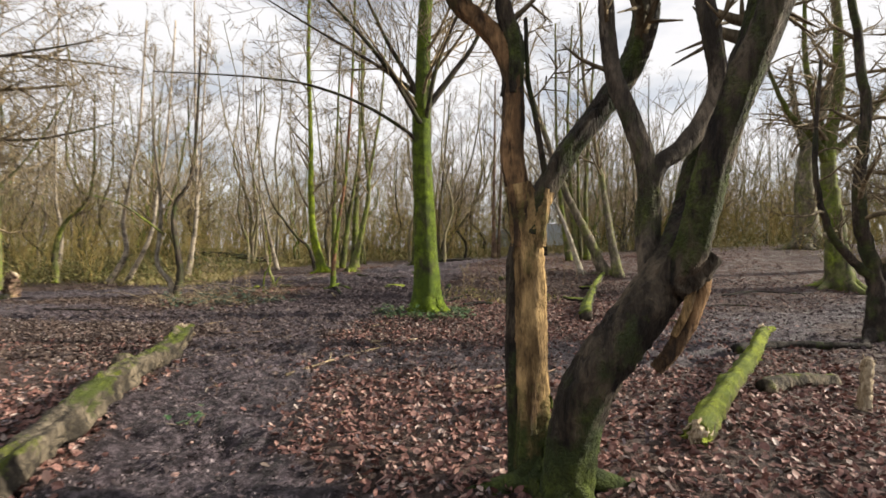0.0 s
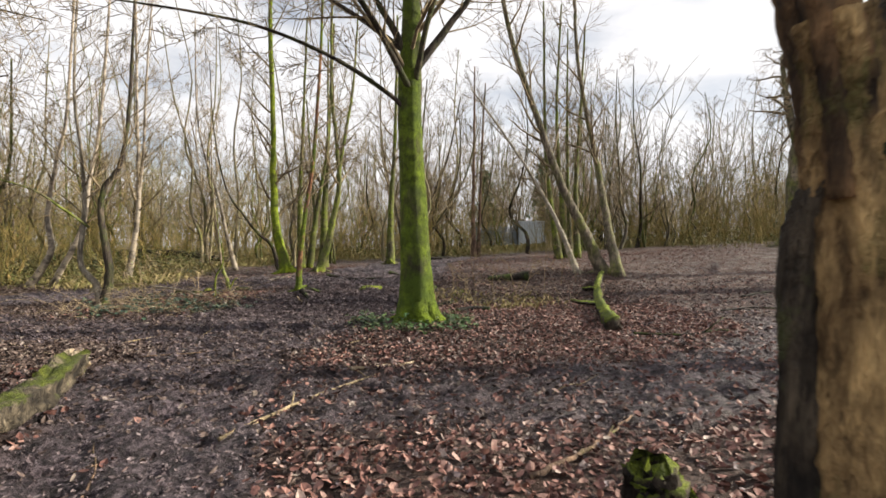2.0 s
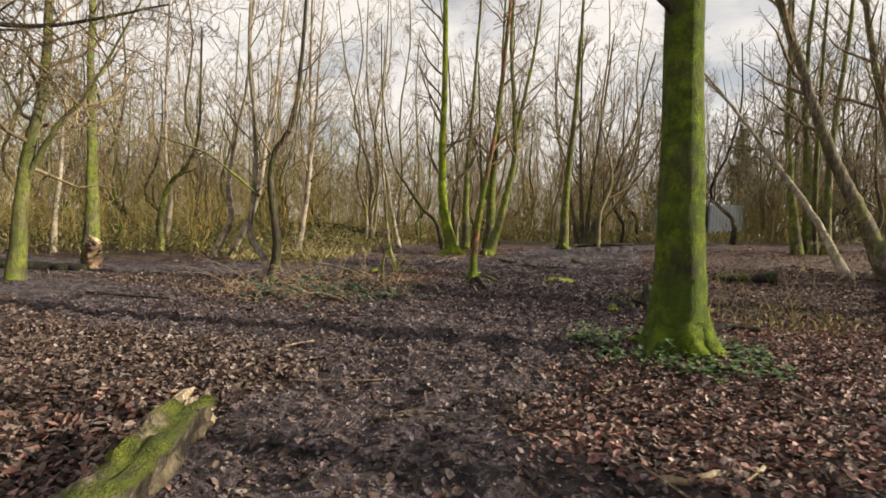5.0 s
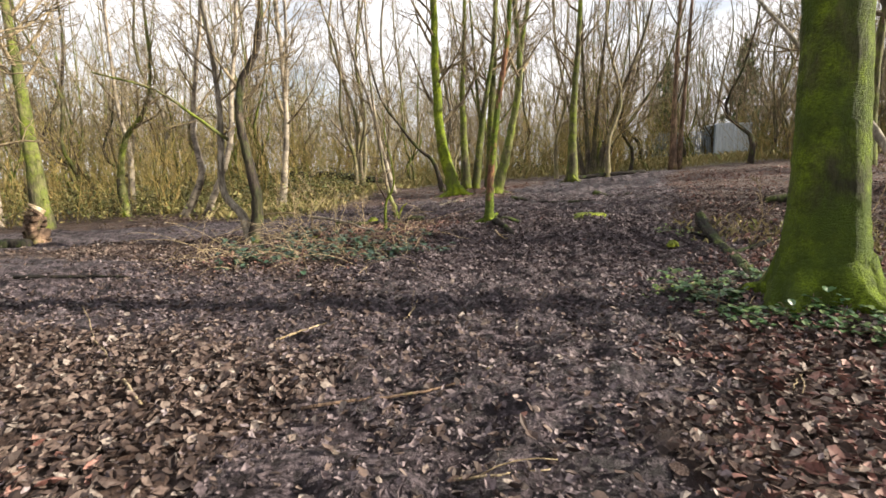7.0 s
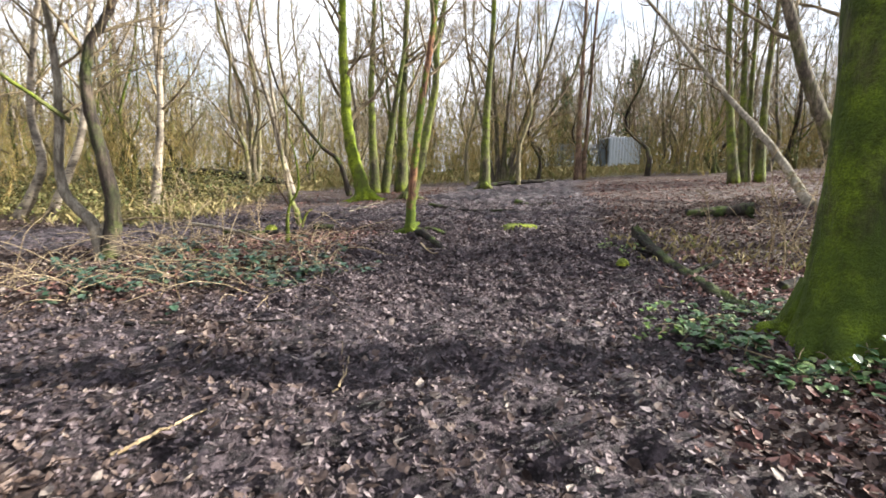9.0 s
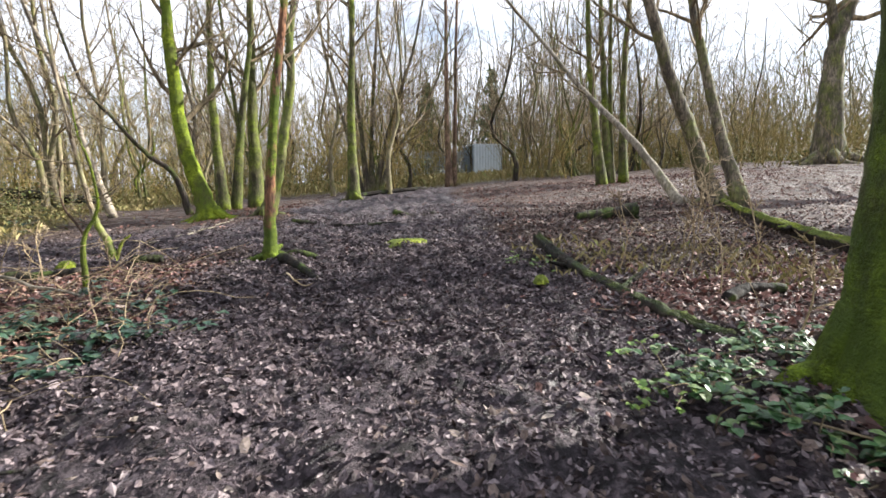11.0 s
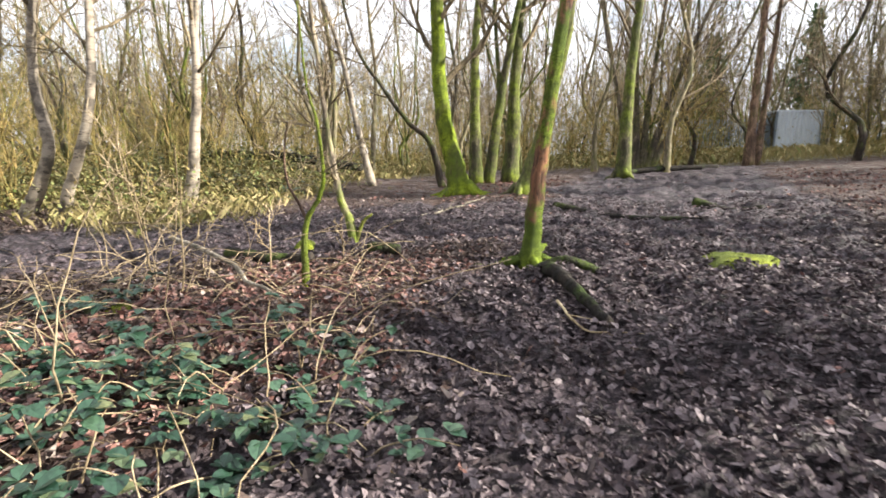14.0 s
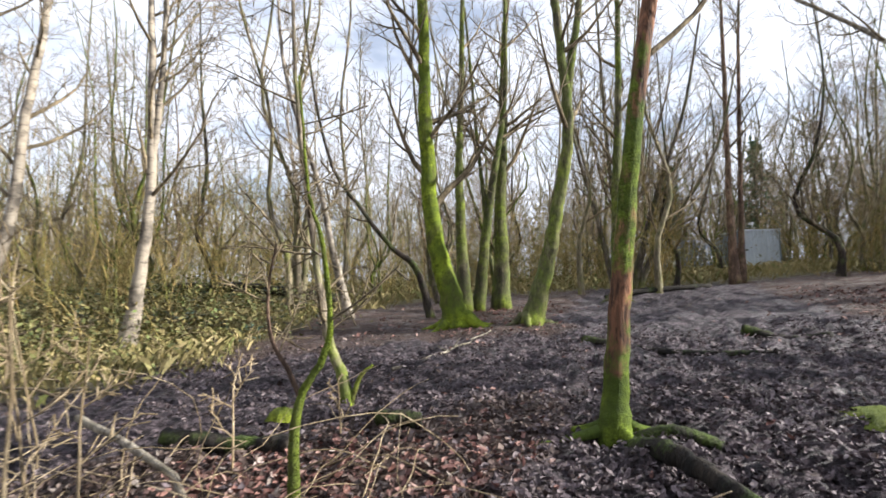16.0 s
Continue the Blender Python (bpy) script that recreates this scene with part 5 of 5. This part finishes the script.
def bramble(x, y, spread, stems, leaves, tall, seed, label, leaf=GREEN_LEAF, size=0.095, name="bramble", cane=TWIG_PALE):
    rng = np.random.default_rng(seed)
    base = (x, y, land(x, y))
    root = thing(name, base, label, "plant", "low plants")
    canes, green = Shell(), Shell()
    for _ in range(stems):
        sx, sy = x + rng.normal(0, spread * 0.5), y + rng.normal(0, spread * 0.5)
        line = wander(rng, (sx, sy, land(sx, sy) - 0.02), (rng.normal(0, 0.8), rng.normal(0, 0.8), 1.0), tall * rng.uniform(1.0, 2.2), 9, 0.16, -0.17)
        soil = ground_z(line[:, 0], line[:, 1])
        line[:, 2] = np.maximum(line[:, 2], soil + 0.015)
        tube(canes, line, np.linspace(0.006, 0.003, 9), 4, caps=False)
        for _ in range(leaves):
            i = rng.integers(1, 8)
            c = line[i] + rng.normal(0, 0.05, 3)
            c[2] = max(c[2], soil[i] + 0.03)
            th = rng.uniform(0, 6.28)
            for off in (-0.9, 0.0, 0.9):
                f = unit(np.array([math.cos(th + off), math.sin(th + off), rng.normal(0.05, 0.35)]))
                leaf_blades(green, c, f, size * rng.uniform(0.6, 1.25), rng)
    linked("cane_tangle", canes.mesh("cane_tangle", cane, base), root, "thin arching canes")["kind"] = "stuff"
    linked("leaves", green.mesh("leaves", leaf, base, shade=False), root, "green leaves in threes")["kind"] = "stuff"


for k, (x, y, s, n) in enumerate([(-7.3, 13.5, 0.55, 14), (-6.5, 13.9, 0.55, 16), (-5.7, 14.4, 0.5, 16), (-5.1, 14.7, 0.4, 14), (-6.1, 15.0, 0.5, 14), (-6.9, 15.0, 0.5, 12), (-7.6, 14.4, 0.5, 12), (-7.7, 15.8, 0.5, 10), (-5.3, 15.4, 0.35, 9)]):
    bramble(x, y, s, n - 2, 5, 0.30, 600 + k, "low bramble with dark green leaves over leaf litter", size=0.088)
for k in range(16):
    th = k * 0.393 + 0.1
    rr = 0.75 + 0.28 * ((k * 7) % 5) / 4
    x, y = -0.45 + rr * math.cos(th), 11.8 + rr * math.sin(th)
    bramble(x, y, 0.26, 9, 5, 0.15, 640 + k, "ivy leaves spreading round the mossy trunk's foot", IVY_LEAF, 0.07, "ivy", TWIG)
bramble(-1.55, 12.4, 0.3, 7, 4, 0.12, 660, "small light green weeds in the litter", FRESH_LEAF, 0.048, "weed", TWIG)
bramble(-1.2, 12.9, 0.25, 4, 4, 0.10, 661, "small light green weeds beside the rotten log", FRESH_LEAF, 0.048, "weed", TWIG)
bramble(-0.6, 16.4, 0.3, 7, 5, 0.14, 662, "pale green weeds by the rotten log's end", FRESH_LEAF, 0.05, "weed", TWIG)
bramble(-2.36, 4.6, 0.10, 3, 4, 0.16, 663, "small dull green sprig beside the path", IVY_LEAF, 0.045, "weed", TWIG)
for k in range(26):
    x, y = rw.uniform(-24, -9.8), rw.uniform(21.8, 29)
    if y > 21.5 + 0.0 * x and not clear_ground(x, y):
        bramble(x, y, 0.9, 9, 7, 0.75, 700 + k, "waist-high bramble tangle in the undergrowth", GREEN_LEAF, 0.09)


def moss_mat(x, y, rx, ry, seed):
    rng = np.random.default_rng(seed)
    sh = Shell()
    n, m = 28, 8
    vs, base = [], (x, y, land(x, y))
    for j in range(m + 1):
        for i in range(n):
            th, s = i * 2 * math.pi / n, j / m
            edge = 1 + 0.18 * math.sin(3 * th + seed) + 0.12 * math.sin(7 * th)
            px, py = x + rx * s * edge * math.cos(th), y + ry * s * edge * math.sin(th)
            vs.append((px, py, lie(px, py) + 0.10 * (1 - s ** 3) - 0.03 + 0.006 * rng.standard_normal()))
    sh.add(vs, [(j * n + i, (j + 1) * n + i, (j + 1) * n + (i + 1) % n, j * n + (i + 1) % n) for j in range(m) for i in range(n)])
    ob = new("moss_cushion", sh.mesh("moss_cushion", MOSS_THICK, base))
    ob.location = base
    tagged(ob, "flat cushion of bright green moss on the mud", "moss")


moss_mat(-1.95, 18.55, 0.42, 0.26, 1)
moss_mat(-0.85, 15.5, 0.10, 0.08, 2)
moss_mat(-7.35, 15.95, 0.16, 0.12, 3)
moss_mat(-7.1, 18.6, 0.14, 0.12, 4)


# ---- young shoots ----
for k, (x, y, tall) in enumerate([(-0.1, 12.75, 0.9), (0.7, 14.3, 1.3), (1.1, 15.2, 1.6), (1.7, 16.0, 1.4), (0.4, 15.7, 1.1), (2.2, 15.2, 1.2), (2.8, 17.2, 1.5), (-7.9, 16.9, 1.5), (-8.6, 17.6, 1.9), (-7.2, 16.4, 1.1), (-6.4, 18.2, 0.5), (-9.2, 18.0, 1.6), (-6.9, 17.4, 0.9), (3.6, 17.8, 1.6), (4.4, 18.6, 1.8), (5.0, 18.9, 2.0)]):
    rng = np.random.default_rng(800 + k)
    sh = Shell()
    line = wander(rng, (0, 0, -0.03), (rng.normal(0, 0.15), rng.normal(0, 0.15), 1), tall, 8, 0.09, 0.05)
    rad = np.linspace(0.010, 0.004, 8)
    tube(sh, line, rad, 5, caps=False)
    sprout(sh, rng, line, rad, 5, 0.3, 1, tall * 0.4, 0.6, 0.08)
    ob = new("young_shoot", sh.mesh("young_shoot", TWIG_PALE))
    ob.location = (x, y, land(x, y))
    tagged(ob, "thin pale leafless shoot growing from leaf litter", "sapling", "young shoots")


# ---- grass and fallen leaves ----
def grass_field(name, label, count, box, tall, seed, amount):
    rng = np.random.default_rng(seed)
    x, y = rng.uniform(box[0], box[1], count * 3), rng.uniform(box[2], box[3], count * 3)
    keep = rng.random(count * 3) < amount(x, y)
    x, y = x[keep][:count], y[keep][:count]
    n = len(x)
    z = ground_z(x, y) - 0.02
    h = tall * rng.uniform(0.4, 1.3, n)
    th, ln = rng.uniform(0, 6.283, n), rng.uniform(0.15, 0.9, n) * h
    dx, dy = np.cos(th), np.sin(th)
    w = rng.uniform(0.0015, 0.004, n)
    p = np.stack([np.stack([x - dy * w, y + dx * w, z], 1), np.stack([x + dy * w, y - dx * w, z], 1),
                  np.stack([x + dx * ln * 0.35, y + dy * ln * 0.35, z + h * 0.65], 1), np.stack([x + dx * ln, y + dy * ln, z + h * 0.9], 1)], 1)
    i = np.arange(n)[:, None] * 4
    faces = np.concatenate([i + np.array([[0, 1, 2]]), i + np.array([[1, 3, 2]])], 0)
    me = mesh_of(name, p.reshape(-1, 3), [faces], DRY_GRASS, False)
    tagged(new(name, me), label, "grass", kind="stuff")


grass_field("dry_grass", "dry yellowish grass under the birches", 26000, (-26, -8.5, 19, 32), 0.26, 901, grass_at)
grass_field("dry_grass", "sparse pale grass on the low rise", 3000, (-0.5, 6, 13.5, 19), 0.16, 902, lambda x, y: grass_at(x, y))
grass_field("dry_grass", "distant dull grass at the wood's edge", 9000, (-16, 20, 32, 44), 0.5, 904, lambda x, y: 0.5 * grass_at(x, y))


def litter_field(name, label, count, box, size, material, seed, amount, whole=False):
    rng = np.random.default_rng(seed)
    x, y = rng.uniform(box[0], box[1], count * 4), rng.uniform(box[2], box[3], count * 4)
    keep = rng.random(count * 4) < amount(x, y)
    x, y = x[keep][:count], y[keep][:count]
    n = len(x)
    c = np.stack([x, y, ground_z(x, y) + rng.uniform(0.004, 0.03, n)], 1)
    th, s = rng.uniform(0, 6.283, n), size * rng.uniform(0.55, 1.35, n)
    tilt, roll = rng.normal(0, 0.42, n), rng.normal(0, 0.45, n)
    a = np.stack([np.cos(th) * np.cos(tilt), np.sin(th) * np.cos(tilt), np.sin(tilt)], 1)
    b = np.stack([-np.sin(th) * np.cos(roll), np.cos(th) * np.cos(roll), np.sin(roll)], 1)
    up = np.cross(a, b)
    curl = rng.uniform(-0.25, 0.5, n)[:, None] * s[:, None]
    s1, w = s[:, None], s[:, None] * rng.uniform(0.28, 0.5, n)[:, None]
    p = np.stack([c - a * s1 * 0.5 + up * curl * 0.5, c + a * s1 * 0.08 + b * w * 0.85 + up * curl * 0.8, c + a * s1 * 0.55 + up * curl * 0.6,
                  c - a * s1 * 0.06 - b * w * 0.85 + up * curl * 0.8, c + a * s1 * 0.05], 1)
    if whole:
        p = np.stack([c - a * s1 * 0.5 + up * curl * 0.4, c - a * s1 * 0.2 + b * w * 0.8 + up * curl * 0.7, c + a * s1 * 0.2 + b * w * 0.75 + up * curl * 0.8, c + a * s1 * 0.55 + up * curl * 0.6,
                      c + a * s1 * 0.24 - b * w * 0.65 + up * curl * 0.8, c - a * s1 * 0.15 - b * w * 0.85 + up * curl * 0.7, c + a * s1 * 0.05], 1)
    p = c[:, None] + (p - c[:, None]) * rng.uniform(0.62, 1.25, p.shape[:2])[..., None]
    low = p[..., 2].min(1) - ground_z(x, y)
    p[..., 2] -= np.minimum(low, 0)[:, None] - 0.002
    rim = p.shape[1] - 1
    i = np.arange(n)[:, None] * (rim + 1)
    faces = np.concatenate([i + np.array([[rim, k, (k + 1) % rim]]) for k in range(rim)], 0)
    me = mesh_of(name, p.reshape(-1, 3), [faces], material, False)
    tagged(new(name, me), label, "leaves", kind="stuff")


def dead_canes(seed, count, box, label):
    """Dry arching canes tangled over each other."""
    rng, sh = np.random.default_rng(seed), Shell()
    for _ in range(count):
        x, y = rng.uniform(box[0], box[1]), rng.uniform(box[2], box[3])
        line = wander(rng, (x, y, land(x, y) - 0.02), (rng.normal(0, 1), rng.normal(0, 1), 0.8), rng.uniform(0.5, 1.6), 9, 0.14, -0.13)
        line[:, 2] = np.maximum(line[:, 2], ground_z(line[:, 0], line[:, 1]) + 0.012)
        r = rng.uniform(0.003, 0.007)
        tube(sh, line, np.linspace(r, r * 0.5, 9), 4, caps=False)
    tagged(new("dead_bramble_canes", sh.mesh("dead_bramble_canes", TWIG_PALE)), label, "plant", kind="stuff")


dead_canes(851, 260, (-8.8, -5.2, 13.2, 17.6), "dry straw-coloured canes tangled over the litter")
dead_canes(852, 40, (0.2, 4.2, 14.0, 18.2), "dry thin canes over the pale grass")
dead_canes(853, 160, (-16, -9.5, 20.3, 25), "dry pale canes tangled in the grass")


cover = lambda x, y: np.clip(1.25 * (1 - mud_at(x, y)) + 0.03, 0, 1) * (0.55 + 0.9 * (ripple(x, y, 0.8, 31) + 0.5))
trodden = lambda x, y: np.clip(0.2 + 0.8 * mud_at(x, y) * smooth(7.0, 11.0, y), 0, 1)


def fade(box, soft):
    """One inside the box, falling to nothing along a ragged edge."""
    def amount(x, y):
        w = (ripple(x, y, 1.6, 41) + 0.6 * ripple(x, y, 0.6, 42)) * soft
        return smooth(0, soft, x - box[0] + w) * smooth(0, soft, box[1] - x + w) * smooth(0, soft, y - box[2] + w) * smooth(0, soft, box[3] - y + w)
    return amount


def reddish(x, y):
    """Where beech leaves lie: about the first stretch, below the big mossy trunk and among the brambles."""
    first = fade((-9, 9, -4, 8.2), 2.4)(x, y)
    beech = fade((-3.0, 7.5, 5.5, 16.5), 1.8)(x, y)
    thorn = fade((-8.4, -4.3, 12.9, 18.4), 1.2)(x, y)
    return np.maximum(np.maximum(first, beech), 0.7 * thorn)


litter_field("leaf_litter", "curled red-brown fallen leaves covering the soil", 56000, (-9, 9, -1.0, 18.5), 0.07, RED_LEAF, 951, lambda x, y: cover(x, y) * reddish(x, y), True)
litter_field("leaf_litter", "brown and pale fallen leaves over the soil", 30000, (-15.0, 7.0, 10.0, 22.0), 0.068, DEAD_LEAF, 952, lambda x, y: cover(x, y) * fade((-15, 7, 10, 22), 2.5)(x, y) * (1 - 0.75 * reddish(x, y)))
litter_field("leaf_litter", "crisp curled brown leaves at the path's edges", 20000, (-9.5, 2.5, 5.5, 13.5), 0.066, DEAD_LEAF, 956, lambda x, y: np.clip(cover(x, y) + 0.10, 0, 1) * fade((-9.5, 2.5, 5.5, 13.5), 1.8)(x, y) * (1 - 0.6 * reddish(x, y)), True)
litter_field("leaf_litter", "scattered red leaves on the further slope", 12000, (-8, 17, 13, 30), 0.075, RED_LEAF, 953, lambda x, y: cover(x, y) * fade((-8, 17, 13, 30), 3.0)(x, y))
litter_field("trodden_leaves", "dark leaves strewn on the mud beside the oaks", 12000, (3.2, 15, 4.5, 20), 0.075, MUD_LEAF, 955, lambda x, y: (0.3 + 0.6 * (ripple(x, y, 0.9, 33) + 0.5)) * fade((3.2, 15, 4.5, 20), 2.5)(x, y))
litter_field("trodden_leaves", "dark rotten leaves trodden into the mud", 46000, (-11.0, 4.0, 0.0, 24.0), 0.055, MUD_LEAF, 954, lambda x, y: trodden(x, y) * fade((-11, 4, 0, 24), 2.5)(x, y))
litter_field("trodden_leaves", "torn leaves and clods strewn on the churned mud", 16000, (-7.0, 1.5, 12.0, 20.0), 0.062, MUD_LEAF, 958, lambda x, y: mud_at(x, y) * fade((-7, 1.5, 12, 20), 1.5)(x, y), True)
litter_field("mud_crumbs", "small crumbs of mud and broken leaf on the path", 46000, (-7.5, 1.5, 2.0, 17.0), 0.024, MUD_LEAF, 957, lambda x, y: np.clip(0.15 + mud_at(x, y), 0, 1) * fade((-7.5, 1.5, 2, 17), 1.5)(x, y))


def scrub(name, label, clumps, per, box, tall, size, seed, keep):
    """Small leaves in loose clumps on the undergrowth."""
    rng = np.random.default_rng(seed)
    spots_xy = []
    while len(spots_xy) < clumps:
        x, y = rng.uniform(box[0], box[1]), rng.uniform(box[2], box[3])
        if keep(x, y):
            spots_xy.append((x, y))
    c = np.repeat(np.array(spots_xy), per, 0)
    n = len(c)
    wide = np.repeat(rng.uniform(0.25, 0.9, clumps), per)
    x, y = c[:, 0] + rng.normal(0, 1, n) * wide, c[:, 1] + rng.normal(0, 1, n) * wide
    top = np.repeat(rng.uniform(0.3, 1.0, clumps) ** 1.5 * tall, per)
    z = ground_z(x, y) + top * rng.random(n) ** 0.8
    th, tilt = rng.uniform(0, 6.283, n), rng.normal(0, 0.6, n)
    a = np.stack([np.cos(th) * np.cos(tilt), np.sin(th) * np.cos(tilt), np.sin(tilt)], 1)
    b = np.stack([-np.sin(th), np.cos(th), rng.normal(0, 0.4, n)], 1)
    m, s = np.stack([x, y, z], 1), (size * rng.uniform(0.5, 1.4, n))[:, None]
    p = np.stack([m - a * s, m + b * s * 0.5, m + a * s, m - b * s * 0.5], 1)
    i = np.arange(n)[:, None] * 4
    me = mesh_of(name, p.reshape(-1, 3), [i + np.array([[0, 1, 2]]), i + np.array([[0, 2, 3]])], SCRUB_LEAF, False)
    tagged(new(name, me), label, "undergrowth", kind="stuff")


off_glade = lambda x, y: not clear_ground(x, y)
scrub("scrub_leaves", "olive and yellow undergrowth below the birches", 420, 60, (-30, -9.8, 19.8, 36), 1.1, 0.045, 981, off_glade)
scrub("scrub_leaves", "thick yellow-green bramble scrub at the wood's edge", 420, 60, (-20, -9.6, 20.8, 28), 1.1, 0.042, 985, off_glade)
scrub("scrub_leaves", "dull olive scrub along the track's far side", 420, 60, (-30, -15.5, 8, 20.5), 2.0, 0.045, 982, off_glade)
scrub("scrub_leaves", "olive haze of scrub under the far trees", 620, 55, (-14, 36, 34, 58), 2.3, 0.07, 983, off_glade)
scrub("scrub_leaves", "dull scrub on the slope", 160, 55, (16, 42, 18, 42), 1.3, 0.06, 984, off_glade)


# ---- single leaves beside the path ----
def single_leaves():
    rng = np.random.default_rng(971)
    shapes = []
    for k in range(6):
        sh = Shell()
        n = 12
        curl, width = rng.uniform(0.1, 0.5), rng.uniform(0.3, 0.44)
        rim = []
        for i in range(n):
            th = 2 * math.pi * i / n
            u, v = 0.5 * math.cos(th), width * math.sin(th) * (1 + 0.16 * math.cos(3 * th + k)) * (1.05 - 0.25 * math.cos(th))
            rim.append((u, v, curl * (v * v * 1.6 + 0.35 * u * u)))
        sh.add([(0, 0, 0.0)] + rim + [(-0.68, 0.02, 0.05), (-0.66, -0.02, 0.05)], [(0, 1 + i, 1 + (i + 1) % n) for i in range(n)] + [(1 + n // 2, n + 1, n + 2)])
        shapes.append(sh.mesh("leaf", (WHOLE_LEAF, WHOLE_LEAF_RED)[k % 2], shade=False))
    placed = 0
    while placed < 300:
        x, y = rng.uniform(-6.4, 2.4), rng.uniform(2.0, 16.5)
        if abs(from_line(np.array([x]), np.array([y]), MAIN_PATH + CHURNED[:2])[0]) > 2.6 or rng.random() > 0.15 + float(cover(np.array([x]), np.array([y]))[0]):
            continue
        s = rng.uniform(0.06, 0.10)
        ob = linked("leaf", shapes[placed % 6], GROUND_SHEET)
        ob.matrix_basis = pose(x, y, land(x, y) + 0.022, rng.normal(0, 14), rng.normal(0, 14), rng.uniform(0, 360)) @ Matrix.Diagonal((s, s, s, 1))
        placed += 1


single_leaves()
